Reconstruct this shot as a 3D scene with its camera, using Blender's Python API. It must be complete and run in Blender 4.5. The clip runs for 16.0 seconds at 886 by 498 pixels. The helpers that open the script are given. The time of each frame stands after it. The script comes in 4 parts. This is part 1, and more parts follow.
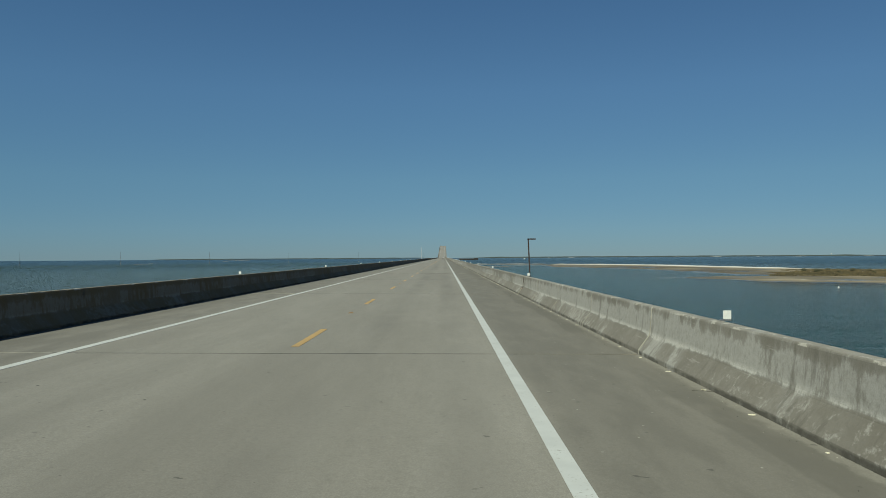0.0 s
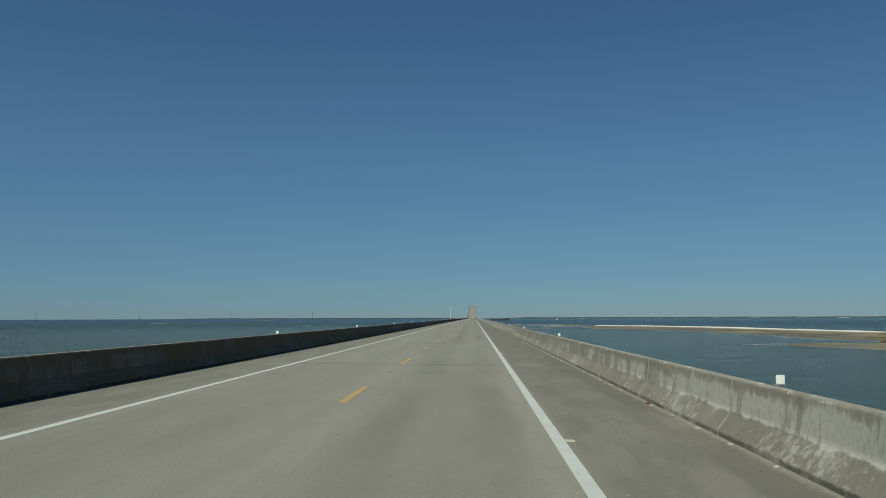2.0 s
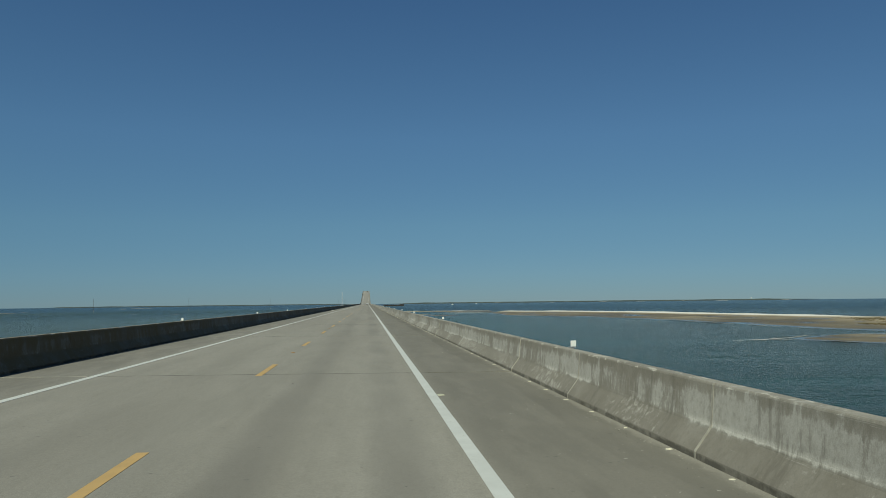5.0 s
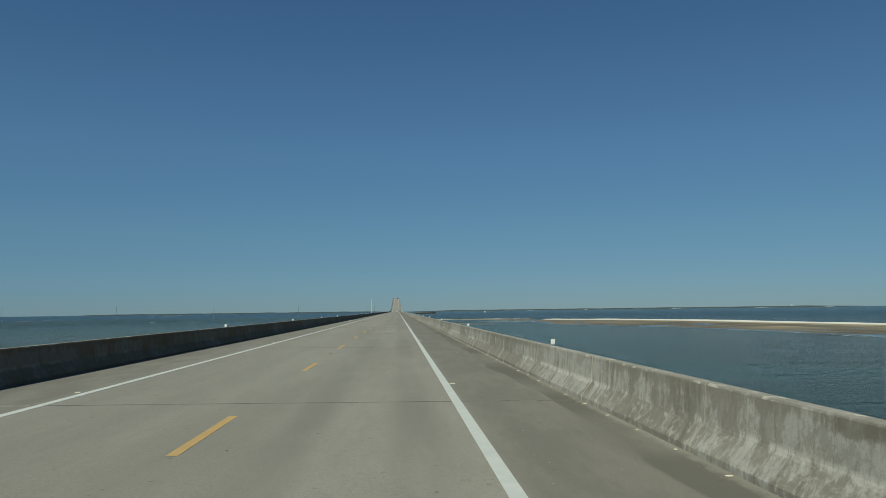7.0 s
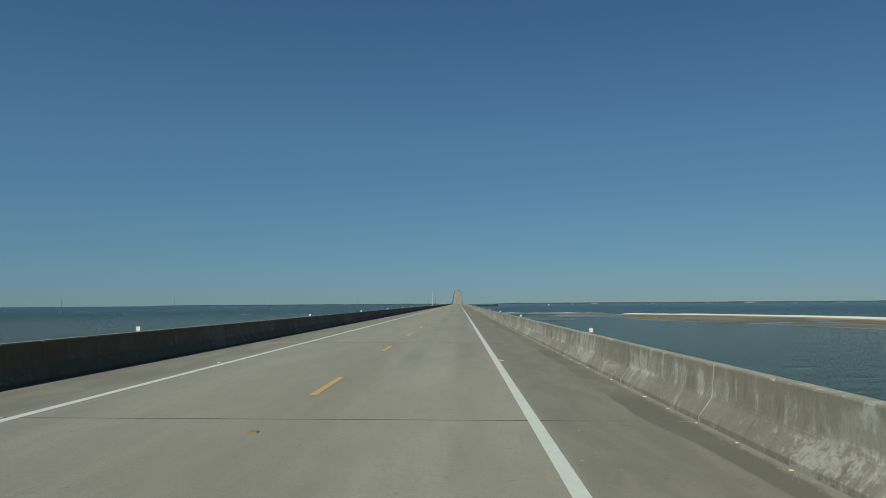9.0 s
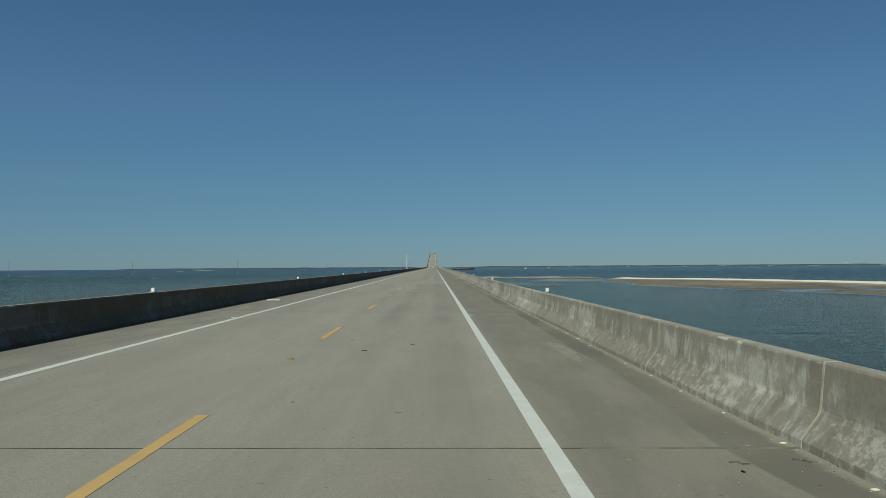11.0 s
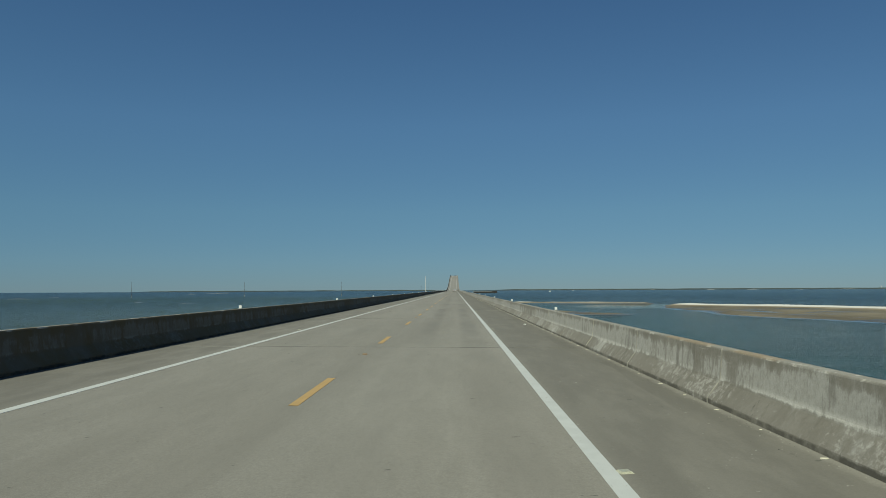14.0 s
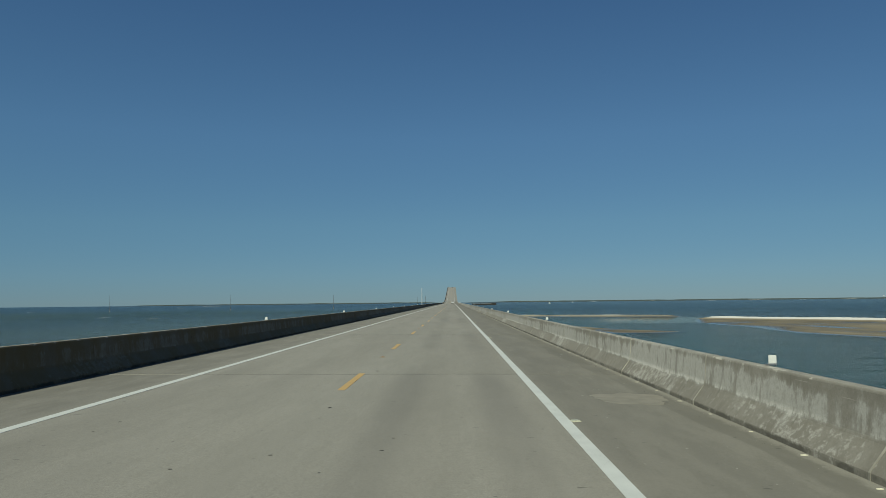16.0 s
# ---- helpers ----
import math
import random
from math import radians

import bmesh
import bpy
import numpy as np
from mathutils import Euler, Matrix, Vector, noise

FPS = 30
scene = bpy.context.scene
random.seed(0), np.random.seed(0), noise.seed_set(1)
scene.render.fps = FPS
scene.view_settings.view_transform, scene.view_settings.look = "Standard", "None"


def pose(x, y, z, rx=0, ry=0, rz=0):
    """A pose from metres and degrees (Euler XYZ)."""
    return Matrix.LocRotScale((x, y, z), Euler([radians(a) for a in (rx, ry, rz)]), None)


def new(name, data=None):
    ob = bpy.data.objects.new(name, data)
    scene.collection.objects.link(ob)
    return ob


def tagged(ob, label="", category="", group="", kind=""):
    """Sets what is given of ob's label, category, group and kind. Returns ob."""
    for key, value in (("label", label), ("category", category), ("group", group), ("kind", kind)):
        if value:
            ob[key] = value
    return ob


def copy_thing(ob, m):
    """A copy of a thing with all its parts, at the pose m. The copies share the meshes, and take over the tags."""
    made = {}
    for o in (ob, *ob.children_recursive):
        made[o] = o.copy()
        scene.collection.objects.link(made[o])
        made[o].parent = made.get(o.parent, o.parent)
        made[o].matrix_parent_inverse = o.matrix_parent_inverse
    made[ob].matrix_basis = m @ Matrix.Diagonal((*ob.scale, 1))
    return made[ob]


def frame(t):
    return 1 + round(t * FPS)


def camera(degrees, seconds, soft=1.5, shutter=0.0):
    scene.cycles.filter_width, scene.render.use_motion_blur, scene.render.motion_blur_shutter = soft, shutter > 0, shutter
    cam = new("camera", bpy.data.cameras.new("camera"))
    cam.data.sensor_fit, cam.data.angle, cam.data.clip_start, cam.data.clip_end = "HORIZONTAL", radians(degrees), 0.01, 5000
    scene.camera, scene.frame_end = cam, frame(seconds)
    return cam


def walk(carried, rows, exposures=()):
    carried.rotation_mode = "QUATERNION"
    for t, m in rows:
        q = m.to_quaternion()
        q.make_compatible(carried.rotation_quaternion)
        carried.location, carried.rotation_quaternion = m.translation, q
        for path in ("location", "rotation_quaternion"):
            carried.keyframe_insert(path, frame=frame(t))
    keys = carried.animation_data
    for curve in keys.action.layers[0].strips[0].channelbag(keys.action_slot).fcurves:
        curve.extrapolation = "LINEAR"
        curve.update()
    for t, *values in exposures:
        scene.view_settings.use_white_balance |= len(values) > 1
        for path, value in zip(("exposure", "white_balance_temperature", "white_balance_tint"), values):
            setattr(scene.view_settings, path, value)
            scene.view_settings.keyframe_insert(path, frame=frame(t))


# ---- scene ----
cam = camera(60.16, 16.0, soft=0.75)
PATH = [
    (0.0, pose(2.747, -1.732, 1.580, 90.600, 0.369, 0.089)),
    (0.5, pose(2.696, 10.371, 1.583, 94.325, 0.261, 0.407)),
    (1.0, pose(2.677, 22.525, 1.600, 94.759, 0.267, 1.050)),
    (1.5, pose(2.624, 34.366, 1.572, 95.077, 0.230, 1.375)),
    (2.0, pose(2.582, 46.165, 1.595, 95.102, 0.163, 2.332)),
    (2.5, pose(2.498, 57.912, 1.581, 94.842, 0.086, 2.727)),
    (3.0, pose(2.455, 69.697, 1.597, 93.694, 0.118, 2.459)),
    (3.5, pose(2.451, 81.402, 1.588, 92.611, 0.257, 2.597)),
    (4.0, pose(2.472, 93.036, 1.590, 94.021, 0.505, 0.863)),
    (4.2, pose(2.488, 97.680, 1.593, 94.011, 0.530, -0.829)),
    (6.3, pose(2.633, 145.490, 1.640, 94.131, 0.930, -7.500)),
    (6.5, pose(2.644, 150.050, 1.624, 94.563, 0.960, -7.446)),
    (7.0, pose(2.646, 161.318, 1.606, 94.559, 0.721, -3.358)),
    (7.5, pose(2.658, 172.262, 1.613, 95.526, 0.523, -0.760)),
    (8.0, pose(2.671, 183.334, 1.606, 93.905, 0.405, 1.219)),
    (8.2, pose(2.685, 187.750, 1.599, 94.120, 0.400, 1.541)),
    (10.3, pose(2.636, 234.370, 1.598, 92.820, 0.270, 0.288)),
    (10.5, pose(2.641, 238.813, 1.598, 92.179, 0.269, 0.155)),
    (11.0, pose(2.640, 250.358, 1.622, 91.294, 0.381, -0.608)),
    (11.5, pose(2.596, 261.573, 1.611, 91.601, 0.398, -0.926)),
    (12.0, pose(2.581, 272.872, 1.609, 91.810, 0.226, -0.307)),
    (12.5, pose(2.482, 283.896, 1.595, 91.511, 0.112, 0.236)),
    (13.0, pose(2.444, 295.264, 1.610, 91.751, 0.142, 0.671)),
    (13.5, pose(2.358, 306.513, 1.604, 92.191, 0.173, 0.766)),
    (14.0, pose(2.336, 317.985, 1.598, 93.022, 0.279, 0.934)),
    (14.5, pose(2.261, 329.206, 1.603, 92.639, 0.373, 0.891)),
    (15.0, pose(2.214, 340.534, 1.604, 93.223, 0.340, 1.005)),
    (15.5, pose(2.194, 351.702, 1.611, 92.399, 0.508, 1.009)),
    (16.0, pose(2.174, 363.074, 1.619, 93.931, 0.604, 0.750)),
]
walk(cam, PATH, exposures=((0.0, 0.06, 6450, -1), (0.7, 0.0, 6450, -1), (16.0, 0.0, 6450, -1)))

# ---- sky and sun ----
SUN_ELEV, SUN_ROT = radians(42), radians(207)
world = bpy.data.worlds.new("sky")
scene.world = world
world.use_nodes = True
wn = world.node_tree
sky = wn.nodes.new("ShaderNodeTexSky")
sky.sky_type = "NISHITA"
sky.sun_disc = False
sky.sun_elevation, sky.sun_rotation = SUN_ELEV, SUN_ROT
sky.air_density, sky.dust_density, sky.ozone_density = 0.75, 0.0, 6.0
haze = wn.nodes.new("ShaderNodeMix")
haze.data_type = "RGBA"
haze.inputs[0].default_value = 0.48
haze.inputs[7].default_value = (1.4, 3.68, 6.3, 1)
wn.links.new(sky.outputs[0], haze.inputs[6])
# grey haze low over the sea, deeper blue overhead
up = wn.nodes.new("ShaderNodeTexCoord")
split = wn.nodes.new("ShaderNodeSeparateXYZ")
wn.links.new(up.outputs["Generated"], split.inputs[0])
depth = wn.nodes.new("ShaderNodeValToRGB")
wn.links.new(split.outputs["Z"], depth.inputs[0])
tones = [(0.0, (0.79, 0.84, 0.87)), (0.035, (0.93, 0.95, 0.955)), (0.10, (1.09, 1.06, 1.01)), (0.21, (1.10, 1.045, 1.085)), (0.38, (0.80, 0.78, 0.94)), (0.75, (0.60, 0.63, 0.84))]
while len(depth.color_ramp.elements) < len(tones):
    depth.color_ramp.elements.new(0.5)
for element, (place, tone) in zip(depth.color_ramp.elements, tones):
    element.position = place
for element, (place, tone) in zip(depth.color_ramp.elements, tones):
    element.color = (*tone, 1)
air = wn.nodes.new("ShaderNodeMix")
air.data_type, air.blend_type = "RGBA", "MULTIPLY"
air.inputs[0].default_value = 1.0
wn.links.new(haze.outputs[2], air.inputs[6])
wn.links.new(depth.outputs[0], air.inputs[7])
wn.links.new(air.outputs[2], wn.nodes["Background"].inputs[0])
wn.nodes["Background"].inputs[1].default_value = 0.0535
sun = new("sun", bpy.data.lights.new("sun", "SUN"))
sun.data.energy, sun.data.angle, sun.data.color = 5.0, radians(0.5), (0.98, 0.92, 0.745)
toward = Vector((math.sin(SUN_ROT) * math.cos(SUN_ELEV), math.cos(SUN_ROT) * math.cos(SUN_ELEV), math.sin(SUN_ELEV)))
sun.rotation_euler = toward.to_track_quat("Z", "Y").to_euler()


# ---- materials ----
class Mat:
    """A node material and short calls for its nodes."""

    def __init__(self, name, rough=0.8, metal=0.0, colour=(0.5, 0.5, 0.5)):
        self.m = bpy.data.materials.new(name)
        self.m.use_nodes = True
        self.t = self.m.node_tree
        self.b = self.t.nodes["Principled BSDF"]
        self.b.inputs["Roughness"].default_value = rough
        self.b.inputs["Metallic"].default_value = metal
        self.b.inputs["Base Color"].default_value = (*colour, 1)
        self.pos = self.t.nodes.new("ShaderNodeNewGeometry").outputs["Position"]

    def put(self, name, socket):
        self.t.links.new(socket, self.b.inputs[name])

    def link(self, value, socket):
        if isinstance(value, (int, float)):
            socket.default_value = value
        elif isinstance(value, tuple):
            socket.default_value = (*value, 1) if len(value) == 3 and len(socket.default_value) == 4 else value
        else:
            self.t.links.new(value, socket)

    def scaled(self, scale, offset=(0, 0, 0)):
        n = self.t.nodes.new("ShaderNodeMapping")
        n.inputs["Scale"].default_value, n.inputs["Location"].default_value = scale, offset
        self.t.links.new(self.pos, n.inputs["Vector"])
        return n.outputs[0]

    def noise(self, scale, detail=4.0, stretch=(1, 1, 1), rough=0.55, offset=(0, 0, 0)):
        n = self.t.nodes.new("ShaderNodeTexNoise")
        n.inputs["Scale"].default_value, n.inputs["Detail"].default_value, n.inputs["Roughness"].default_value = scale, detail, rough
        self.t.links.new(self.scaled(stretch, offset), n.inputs["Vector"])
        return n.outputs["Fac"]

    def ramp(self, value, lo, hi, a=0.0, b=1.0):
        n = self.t.nodes.new("ShaderNodeMapRange")
        n.interpolation_type = "SMOOTHSTEP"
        for i, v in enumerate((value, lo, hi, a, b)):
            self.link(v, n.inputs[i])
        return n.outputs[0]

    def math(self, op, a, b=0.0):
        n = self.t.nodes.new("ShaderNodeMath")
        n.operation = op
        self.link(a, n.inputs[0]), self.link(b, n.inputs[1])
        return n.outputs[0]

    def mix(self, fac, a, b):
        n = self.t.nodes.new("ShaderNodeMix")
        n.data_type = "RGBA"
        self.link(fac, n.inputs[0]), self.link(a, n.inputs[6]), self.link(b, n.inputs[7])
        return n.outputs[2]

    def axes(self):
        n = self.t.nodes.new("ShaderNodeSeparateXYZ")
        self.t.links.new(self.pos, n.inputs[0])
        return n.outputs

    def random(self):
        return self.t.nodes.new("ShaderNodeObjectInfo").outputs["Random"]

    def bump(self, height, strength=0.3, distance=0.01):
        n = self.t.nodes.new("ShaderNodeBump")
        n.inputs["Strength"].default_value, n.inputs["Distance"].default_value = strength, distance
        self.t.links.new(height, n.inputs["Height"])
        self.put("Normal", n.outputs[0])


def deck_concrete():
    k = Mat("deck_concrete", 0.85)
    k.b.inputs["Diffuse Roughness"].default_value = 0.6
    x, y, z = k.axes()
    ax = k.math("ABSOLUTE", x)
    base = k.mix(k.ramp(k.noise(0.5, 5, (1, 0.05, 1)), 0.35, 0.65), (0.191, 0.183, 0.163), (0.241, 0.234, 0.212))
    base = k.mix(k.math("MULTIPLY", k.random(), 0.35), base, (0.241, 0.233, 0.211))
    # tyre bands in each lane, broken along the way
    band = k.ramp(k.math("ABSOLUTE", k.math("SUBTRACT", k.math("ABSOLUTE", k.math("SUBTRACT", ax, 2.1)), 0.8)), 0.1, 0.5, 1.0, 0.0)
    band = k.math("MULTIPLY", band, k.ramp(k.noise(0.12, 3, (0.6, 1, 1), offset=(3, 7, 0)), 0.35, 0.7))
    base = k.mix(k.math("MULTIPLY", k.math("MULTIPLY", band, 0.56), k.ramp(x, -0.3, 0.3, 0.5, 1.0)), base, (0.127, 0.123, 0.115))
    base = k.mix(k.ramp(x, 0.2, -0.5, 0.0, 0.3), base, (0.262, 0.252, 0.226))
    # shoulders: untravelled and dirtier
    right = k.ramp(x, 3.6, 3.9)
    base = k.mix(k.math("MULTIPLY", right, 0.64), base, (0.123, 0.118, 0.101))
    left = k.ramp(x, -3.62, -3.85)
    base = k.mix(k.math("MULTIPLY", left, 0.30), base, (0.123, 0.118, 0.101))
    dirt = k.ramp(k.noise(1.6, 10, (1, 0.22, 1), 0.72, (31, 2, 0)), 0.42, 0.6, 0.38, 0.0)
    base = k.mix(k.math("MULTIPLY", k.ramp(ax, 3.7, 4.1), dirt), base, (0.074, 0.072, 0.062))
    # a damp strip along the barrier's toe, with a plain edge in some stretches
    strip_edge = k.math("ADD", x, k.math("MULTIPLY", k.math("SUBTRACT", k.noise(0.11, 2, (0, 1, 0), offset=(4, 0, 0)), 0.5), 1.1))
    strip_edge = k.math("ADD", strip_edge, k.math("MULTIPLY", k.math("SUBTRACT", k.noise(2.2, 7, (1, 0.5, 1), 0.65), 0.5), 0.09))
    gutter = k.math("MULTIPLY", k.ramp(strip_edge, 5.34, 5.40), k.ramp(k.noise(0.13, 3, (0, 1, 0), offset=(9, 1, 0)), 0.40, 0.56, 0.12, 0.5))
    gutter = k.math("MULTIPLY", gutter, k.math("ADD", 1.0, k.math("MULTIPLY", k.math("MULTIPLY", k.ramp(y, 140, 165), k.ramp(y, 300, 288)), 0.9)))
    base = k.mix(gutter, base, (0.074, 0.071, 0.061))
    # narrow dark strip at the west toe: the barrier's shadow painted into the deck
    base = k.mix(k.ramp(x, -5.57, -5.64, 0.0, 0.85), base, (0.060, 0.048, 0.028))
    west_gutter = k.ramp(x, -4.8, -5.4, 0.0, 0.2)
    base = k.mix(west_gutter, base, (0.080, 0.077, 0.068))
    # pale patches and fine dark specks
    base = k.mix(k.ramp(k.noise(0.6, 6, (1, 0.35, 1), offset=(20, 5, 0)), 0.62, 0.72, 0, 0.25), base, (0.269, 0.253, 0.222))
    base = k.mix(k.ramp(y, 1080, 1120, 0, 0.7), base, (0.259, 0.254, 0.242))
    blot = k.noise(1.1, 8, (1, 0.16, 1), 0.7, (2, 2, 0))
    base = k.mix(k.ramp(blot, 0.42, 0.60, 0.13, 0.0), base, (0.100, 0.096, 0.082))
    base = k.mix(k.ramp(k.noise(4.5, 9, (1, 0.14, 1), 0.74, (11, 2, 0)), 0.38, 0.56, 0.10, 0.0), base, (0.094, 0.090, 0.079))
    silt = k.math("ADD", x, k.math("MULTIPLY", k.noise(5.0, 9, (1, 0.6, 1), 0.72, (0, 5, 3)), 0.36))
    base = k.mix(k.ramp(silt, 5.96, 6.08, 0.0, 0.5), base, (0.259, 0.250, 0.222))
    grain = k.noise(75, 5, rough=0.7)
    base = k.mix(k.ramp(grain, 0.35, 0.7, 0.45, 0.0), base, (0.087, 0.083, 0.072))
    base = k.mix(k.math("MULTIPLY", right, k.ramp(k.noise(13, 2, offset=(1, 6, 0)), 0.745, 0.76, 0, 0.6)), base, (0.416, 0.410, 0.387))
    base = k.mix(k.ramp(k.noise(8, 2, (0.7, 1.2, 1), offset=(4, 4, 0)), 0.73, 0.745, 0, 0.7), base, (0.047, 0.046, 0.042))
    base = k.mix(k.ramp(k.noise(21, 5, rough=0.8, offset=(5, 5, 0)), 0.30, 0.56, 0.30, 0.0), base, (0.085, 0.08, 0.068))
    k.put("Base Color", base)
    k.bump(grain, 0.12, 0.004)
    return k.m


MOULD, OCHRE, BROWN = (0.050, 0.047, 0.043), (0.270, 0.190, 0.095), (0.098, 0.088, 0.070)
SPOTS = [(282.95, 0.58, 0.13, 0.22, 0.6, MOULD), (281.0, 0.62, 0.55, 0.10, 0.65, MOULD), (281.9, 0.81, 1.2, 0.07, 0.8, OCHRE),
         (291.7, 0.70, 0.55, 0.10, 0.75, BROWN), (78.2, 0.50, 0.5, 0.17, 0.5, MOULD), (166.9, 0.74, 0.9, 0.10, 0.8, BROWN), (60.6, 0.62, 0.5, 0.08, 0.6, MOULD),
         (277.3, 0.42, 1.9, 0.5, 0.6, (0.132, 0.126, 0.110))]


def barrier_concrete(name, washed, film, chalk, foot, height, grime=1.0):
    """Old cast concrete: washed sets how much lime has run down it, film how much dark brown tint covers it (on the
    west wall its shade put into colour), chalk how thick the lime is; foot and height place its profile.
    """
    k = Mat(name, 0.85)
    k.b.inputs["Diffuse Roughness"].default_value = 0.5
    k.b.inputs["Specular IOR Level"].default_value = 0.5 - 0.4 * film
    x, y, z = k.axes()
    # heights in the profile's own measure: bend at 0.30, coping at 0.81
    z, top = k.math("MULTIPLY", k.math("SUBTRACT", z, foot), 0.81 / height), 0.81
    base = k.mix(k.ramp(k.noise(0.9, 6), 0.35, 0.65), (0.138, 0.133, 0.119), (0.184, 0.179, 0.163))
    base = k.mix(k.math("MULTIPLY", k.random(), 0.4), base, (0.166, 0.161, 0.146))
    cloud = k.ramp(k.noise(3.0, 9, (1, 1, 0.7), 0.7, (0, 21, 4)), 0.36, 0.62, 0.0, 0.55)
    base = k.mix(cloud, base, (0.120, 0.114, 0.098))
    # brown tint in patches; strong on the west wall, where it paints shade
    tint_patches = k.ramp(k.noise(1.4, 9, (1, 1, 0.6), 0.66, (0, 61, 3)), 0.36, 0.60)
    base = k.mix(k.math("ADD", k.math("MULTIPLY", tint_patches, film * 0.35), film * 0.65), base, (0.126, 0.094, 0.046))
    # pale lime: wide soft veils, and denser runs that hang in fingers below a dark band; strong in some panels only
    reach = k.math("ADD", k.noise(0.16, 3, (1, 1, 1), 0.6, (5, 0, 0)), k.math("MULTIPLY", k.math("SUBTRACT", k.random(), 0.5), 0.12))
    sheet = k.noise(2.4, 12, (0.6, 1, 0.55), 0.7)
    fingers = k.noise(4.6, 6, (0.2, 1, 0.25), 0.58, (0, 2, 0))
    # the middle stretch has thick clouded lime down to the toe, the others runs below the coping
    clouded = k.math("MULTIPLY", k.ramp(y, 140, 165), k.ramp(y, 300, 288))
    drip = k.ramp(clouded, 0.0, 1.0, 0.42, 0.24)
    wisp = k.noise(15.0, 8, (1, 1, 0.5), 0.74, (0, 5, 3))
    field = k.math("ADD", k.math("ADD", k.math("MULTIPLY", sheet, 0.72), k.math("MULTIPLY", k.math("SUBTRACT", k.math("MULTIPLY", fingers, k.ramp(z, 0.27, 0.42, 0.25, 1.0)), k.ramp(z, 0.27, 0.42, -0.36, 0.0)), drip)), k.math("ADD", k.math("MULTIPLY", reach, 0.72), k.math("MULTIPLY", wisp, 0.22)))
    field = k.math("ADD", field, k.math("ADD", k.ramp(y, 35, 12, washed - 0.02, washed + 0.04), k.math("MULTIPLY", clouded, 0.07)))
    # little lime on one stretch
    field = k.math("SUBTRACT", field, k.math("MULTIPLY", k.math("MULTIPLY", k.ramp(y, 64, 72), k.ramp(y, 125, 105)), 0.17))
    field = k.math("SUBTRACT", field, k.math("MULTIPLY", k.ramp(z, top - 0.22, top - 0.04, 0.0, 0.17), k.ramp(clouded, 0.0, 1.0, 1.0, 0.55)))
    low = k.ramp(k.noise(0.35, 4, (1, 1, 0), offset=(3, 12, 0)), 0.42, 0.68, 0.34, 0.08)
    field = k.math("SUBTRACT", field, k.math("MULTIPLY", k.math("MULTIPLY", k.ramp(z, 0.38, 0.28), low), k.ramp(clouded, 0.0, 1.0, 1.0, 0.35)))
    base = k.mix(k.ramp(field, 0.84, 1.02, 0.0, chalk * 0.55), base, (0.270, 0.272, 0.262))
    base = k.mix(k.math("MULTIPLY", k.ramp(field, 0.935, 1.01, 0.0, chalk * 0.75), k.ramp(wisp, 0.32, 0.56, 0.35, 1.0)), base, (0.335, 0.339, 0.328))
    # bare worn blotches with ragged edges where the lime lies thick
    bare = k.noise(1.7, 12, (1, 1, 0.75), 0.72, (0, 44, 9))
    base = k.mix(k.math("MULTIPLY", k.ramp(bare, 0.50, 0.545), k.ramp(clouded, 0.0, 1.0, chalk * 0.12, chalk * 0.62)), base, (0.150, 0.144, 0.127))
    ledge = k.math("MULTIPLY", k.ramp(z, 0.27, 0.32), k.ramp(z, 0.42, 0.36))
    crust = k.math("MULTIPLY", k.ramp(field, 0.97, 1.05), ledge)
    base = k.mix(k.math("MULTIPLY", crust, chalk * 0.75), base, (0.430, 0.430, 0.410))
    splash = k.math("ADD", k.noise(7.0, 11, (1.4, 1, 1.2), 0.74, (0, 31, 0)), k.math("MULTIPLY", k.noise(0.3, 2, offset=(0, 9, 4)), 0.7))
    base = k.mix(k.math("MULTIPLY", k.ramp(splash, 0.87, 0.99), k.ramp(z, 0.5, 0.25, chalk * 0.1, chalk * 0.75)), base, (0.345, 0.345, 0.328))
    # long scrapes left by wheels and mirrors
    scrape = k.math("ADD", k.noise(34, 5, (0.4, 0.035, 1), 0.6, (0, 8, 2)), k.math("MULTIPLY", k.noise(0.45, 3, offset=(0, 90, 0)), 0.5))
    base = k.mix(k.ramp(scrape, 0.93, 0.99, 0.0, chalk * 0.5), base, (0.330, 0.328, 0.310))
    # dark runs from the coping, small black stains and a grimy toe
    run = k.ramp(k.math("ADD", k.noise(6.0, 8, (0.3, 1, 0.2), 0.68, (0, 3, 8)), k.math("MULTIPLY", k.noise(0.5, 2, offset=(8, 8, 1)), 0.5)), 0.82, 0.93)
    base = k.mix(k.math("MULTIPLY", run, 0.55 * grime), base, (0.090, 0.085, 0.073))
    stain = k.ramp(k.math("ADD", k.noise(3.6, 9, (1, 1, 0.7), 0.7, (0, 77, 8)), k.math("MULTIPLY", k.noise(0.6, 2, offset=(8, 31, 1)), 0.5)), 0.94, 1.03)
    base = k.mix(k.math("MULTIPLY", stain, 0.65), base, (0.045, 0.042, 0.038))
    # old stains, each with its own place along the wall: height in the profile, half length, half height
    ragged = k.math("MULTIPLY", k.math("SUBTRACT", k.noise(3.2, 12, (1, 1, 0.6), 0.74, (0, 13, 5)), 0.5), 7.0)
    for sy, sz, half, deep, strength, colour in SPOTS:
        off = k.math("ADD", k.math("POWER", k.math("DIVIDE", k.math("ABSOLUTE", k.math("SUBTRACT", y, sy)), half), 2.0),
                     k.math("POWER", k.math("DIVIDE", k.math("ABSOLUTE", k.math("SUBTRACT", z, sz)), deep), 2.0))
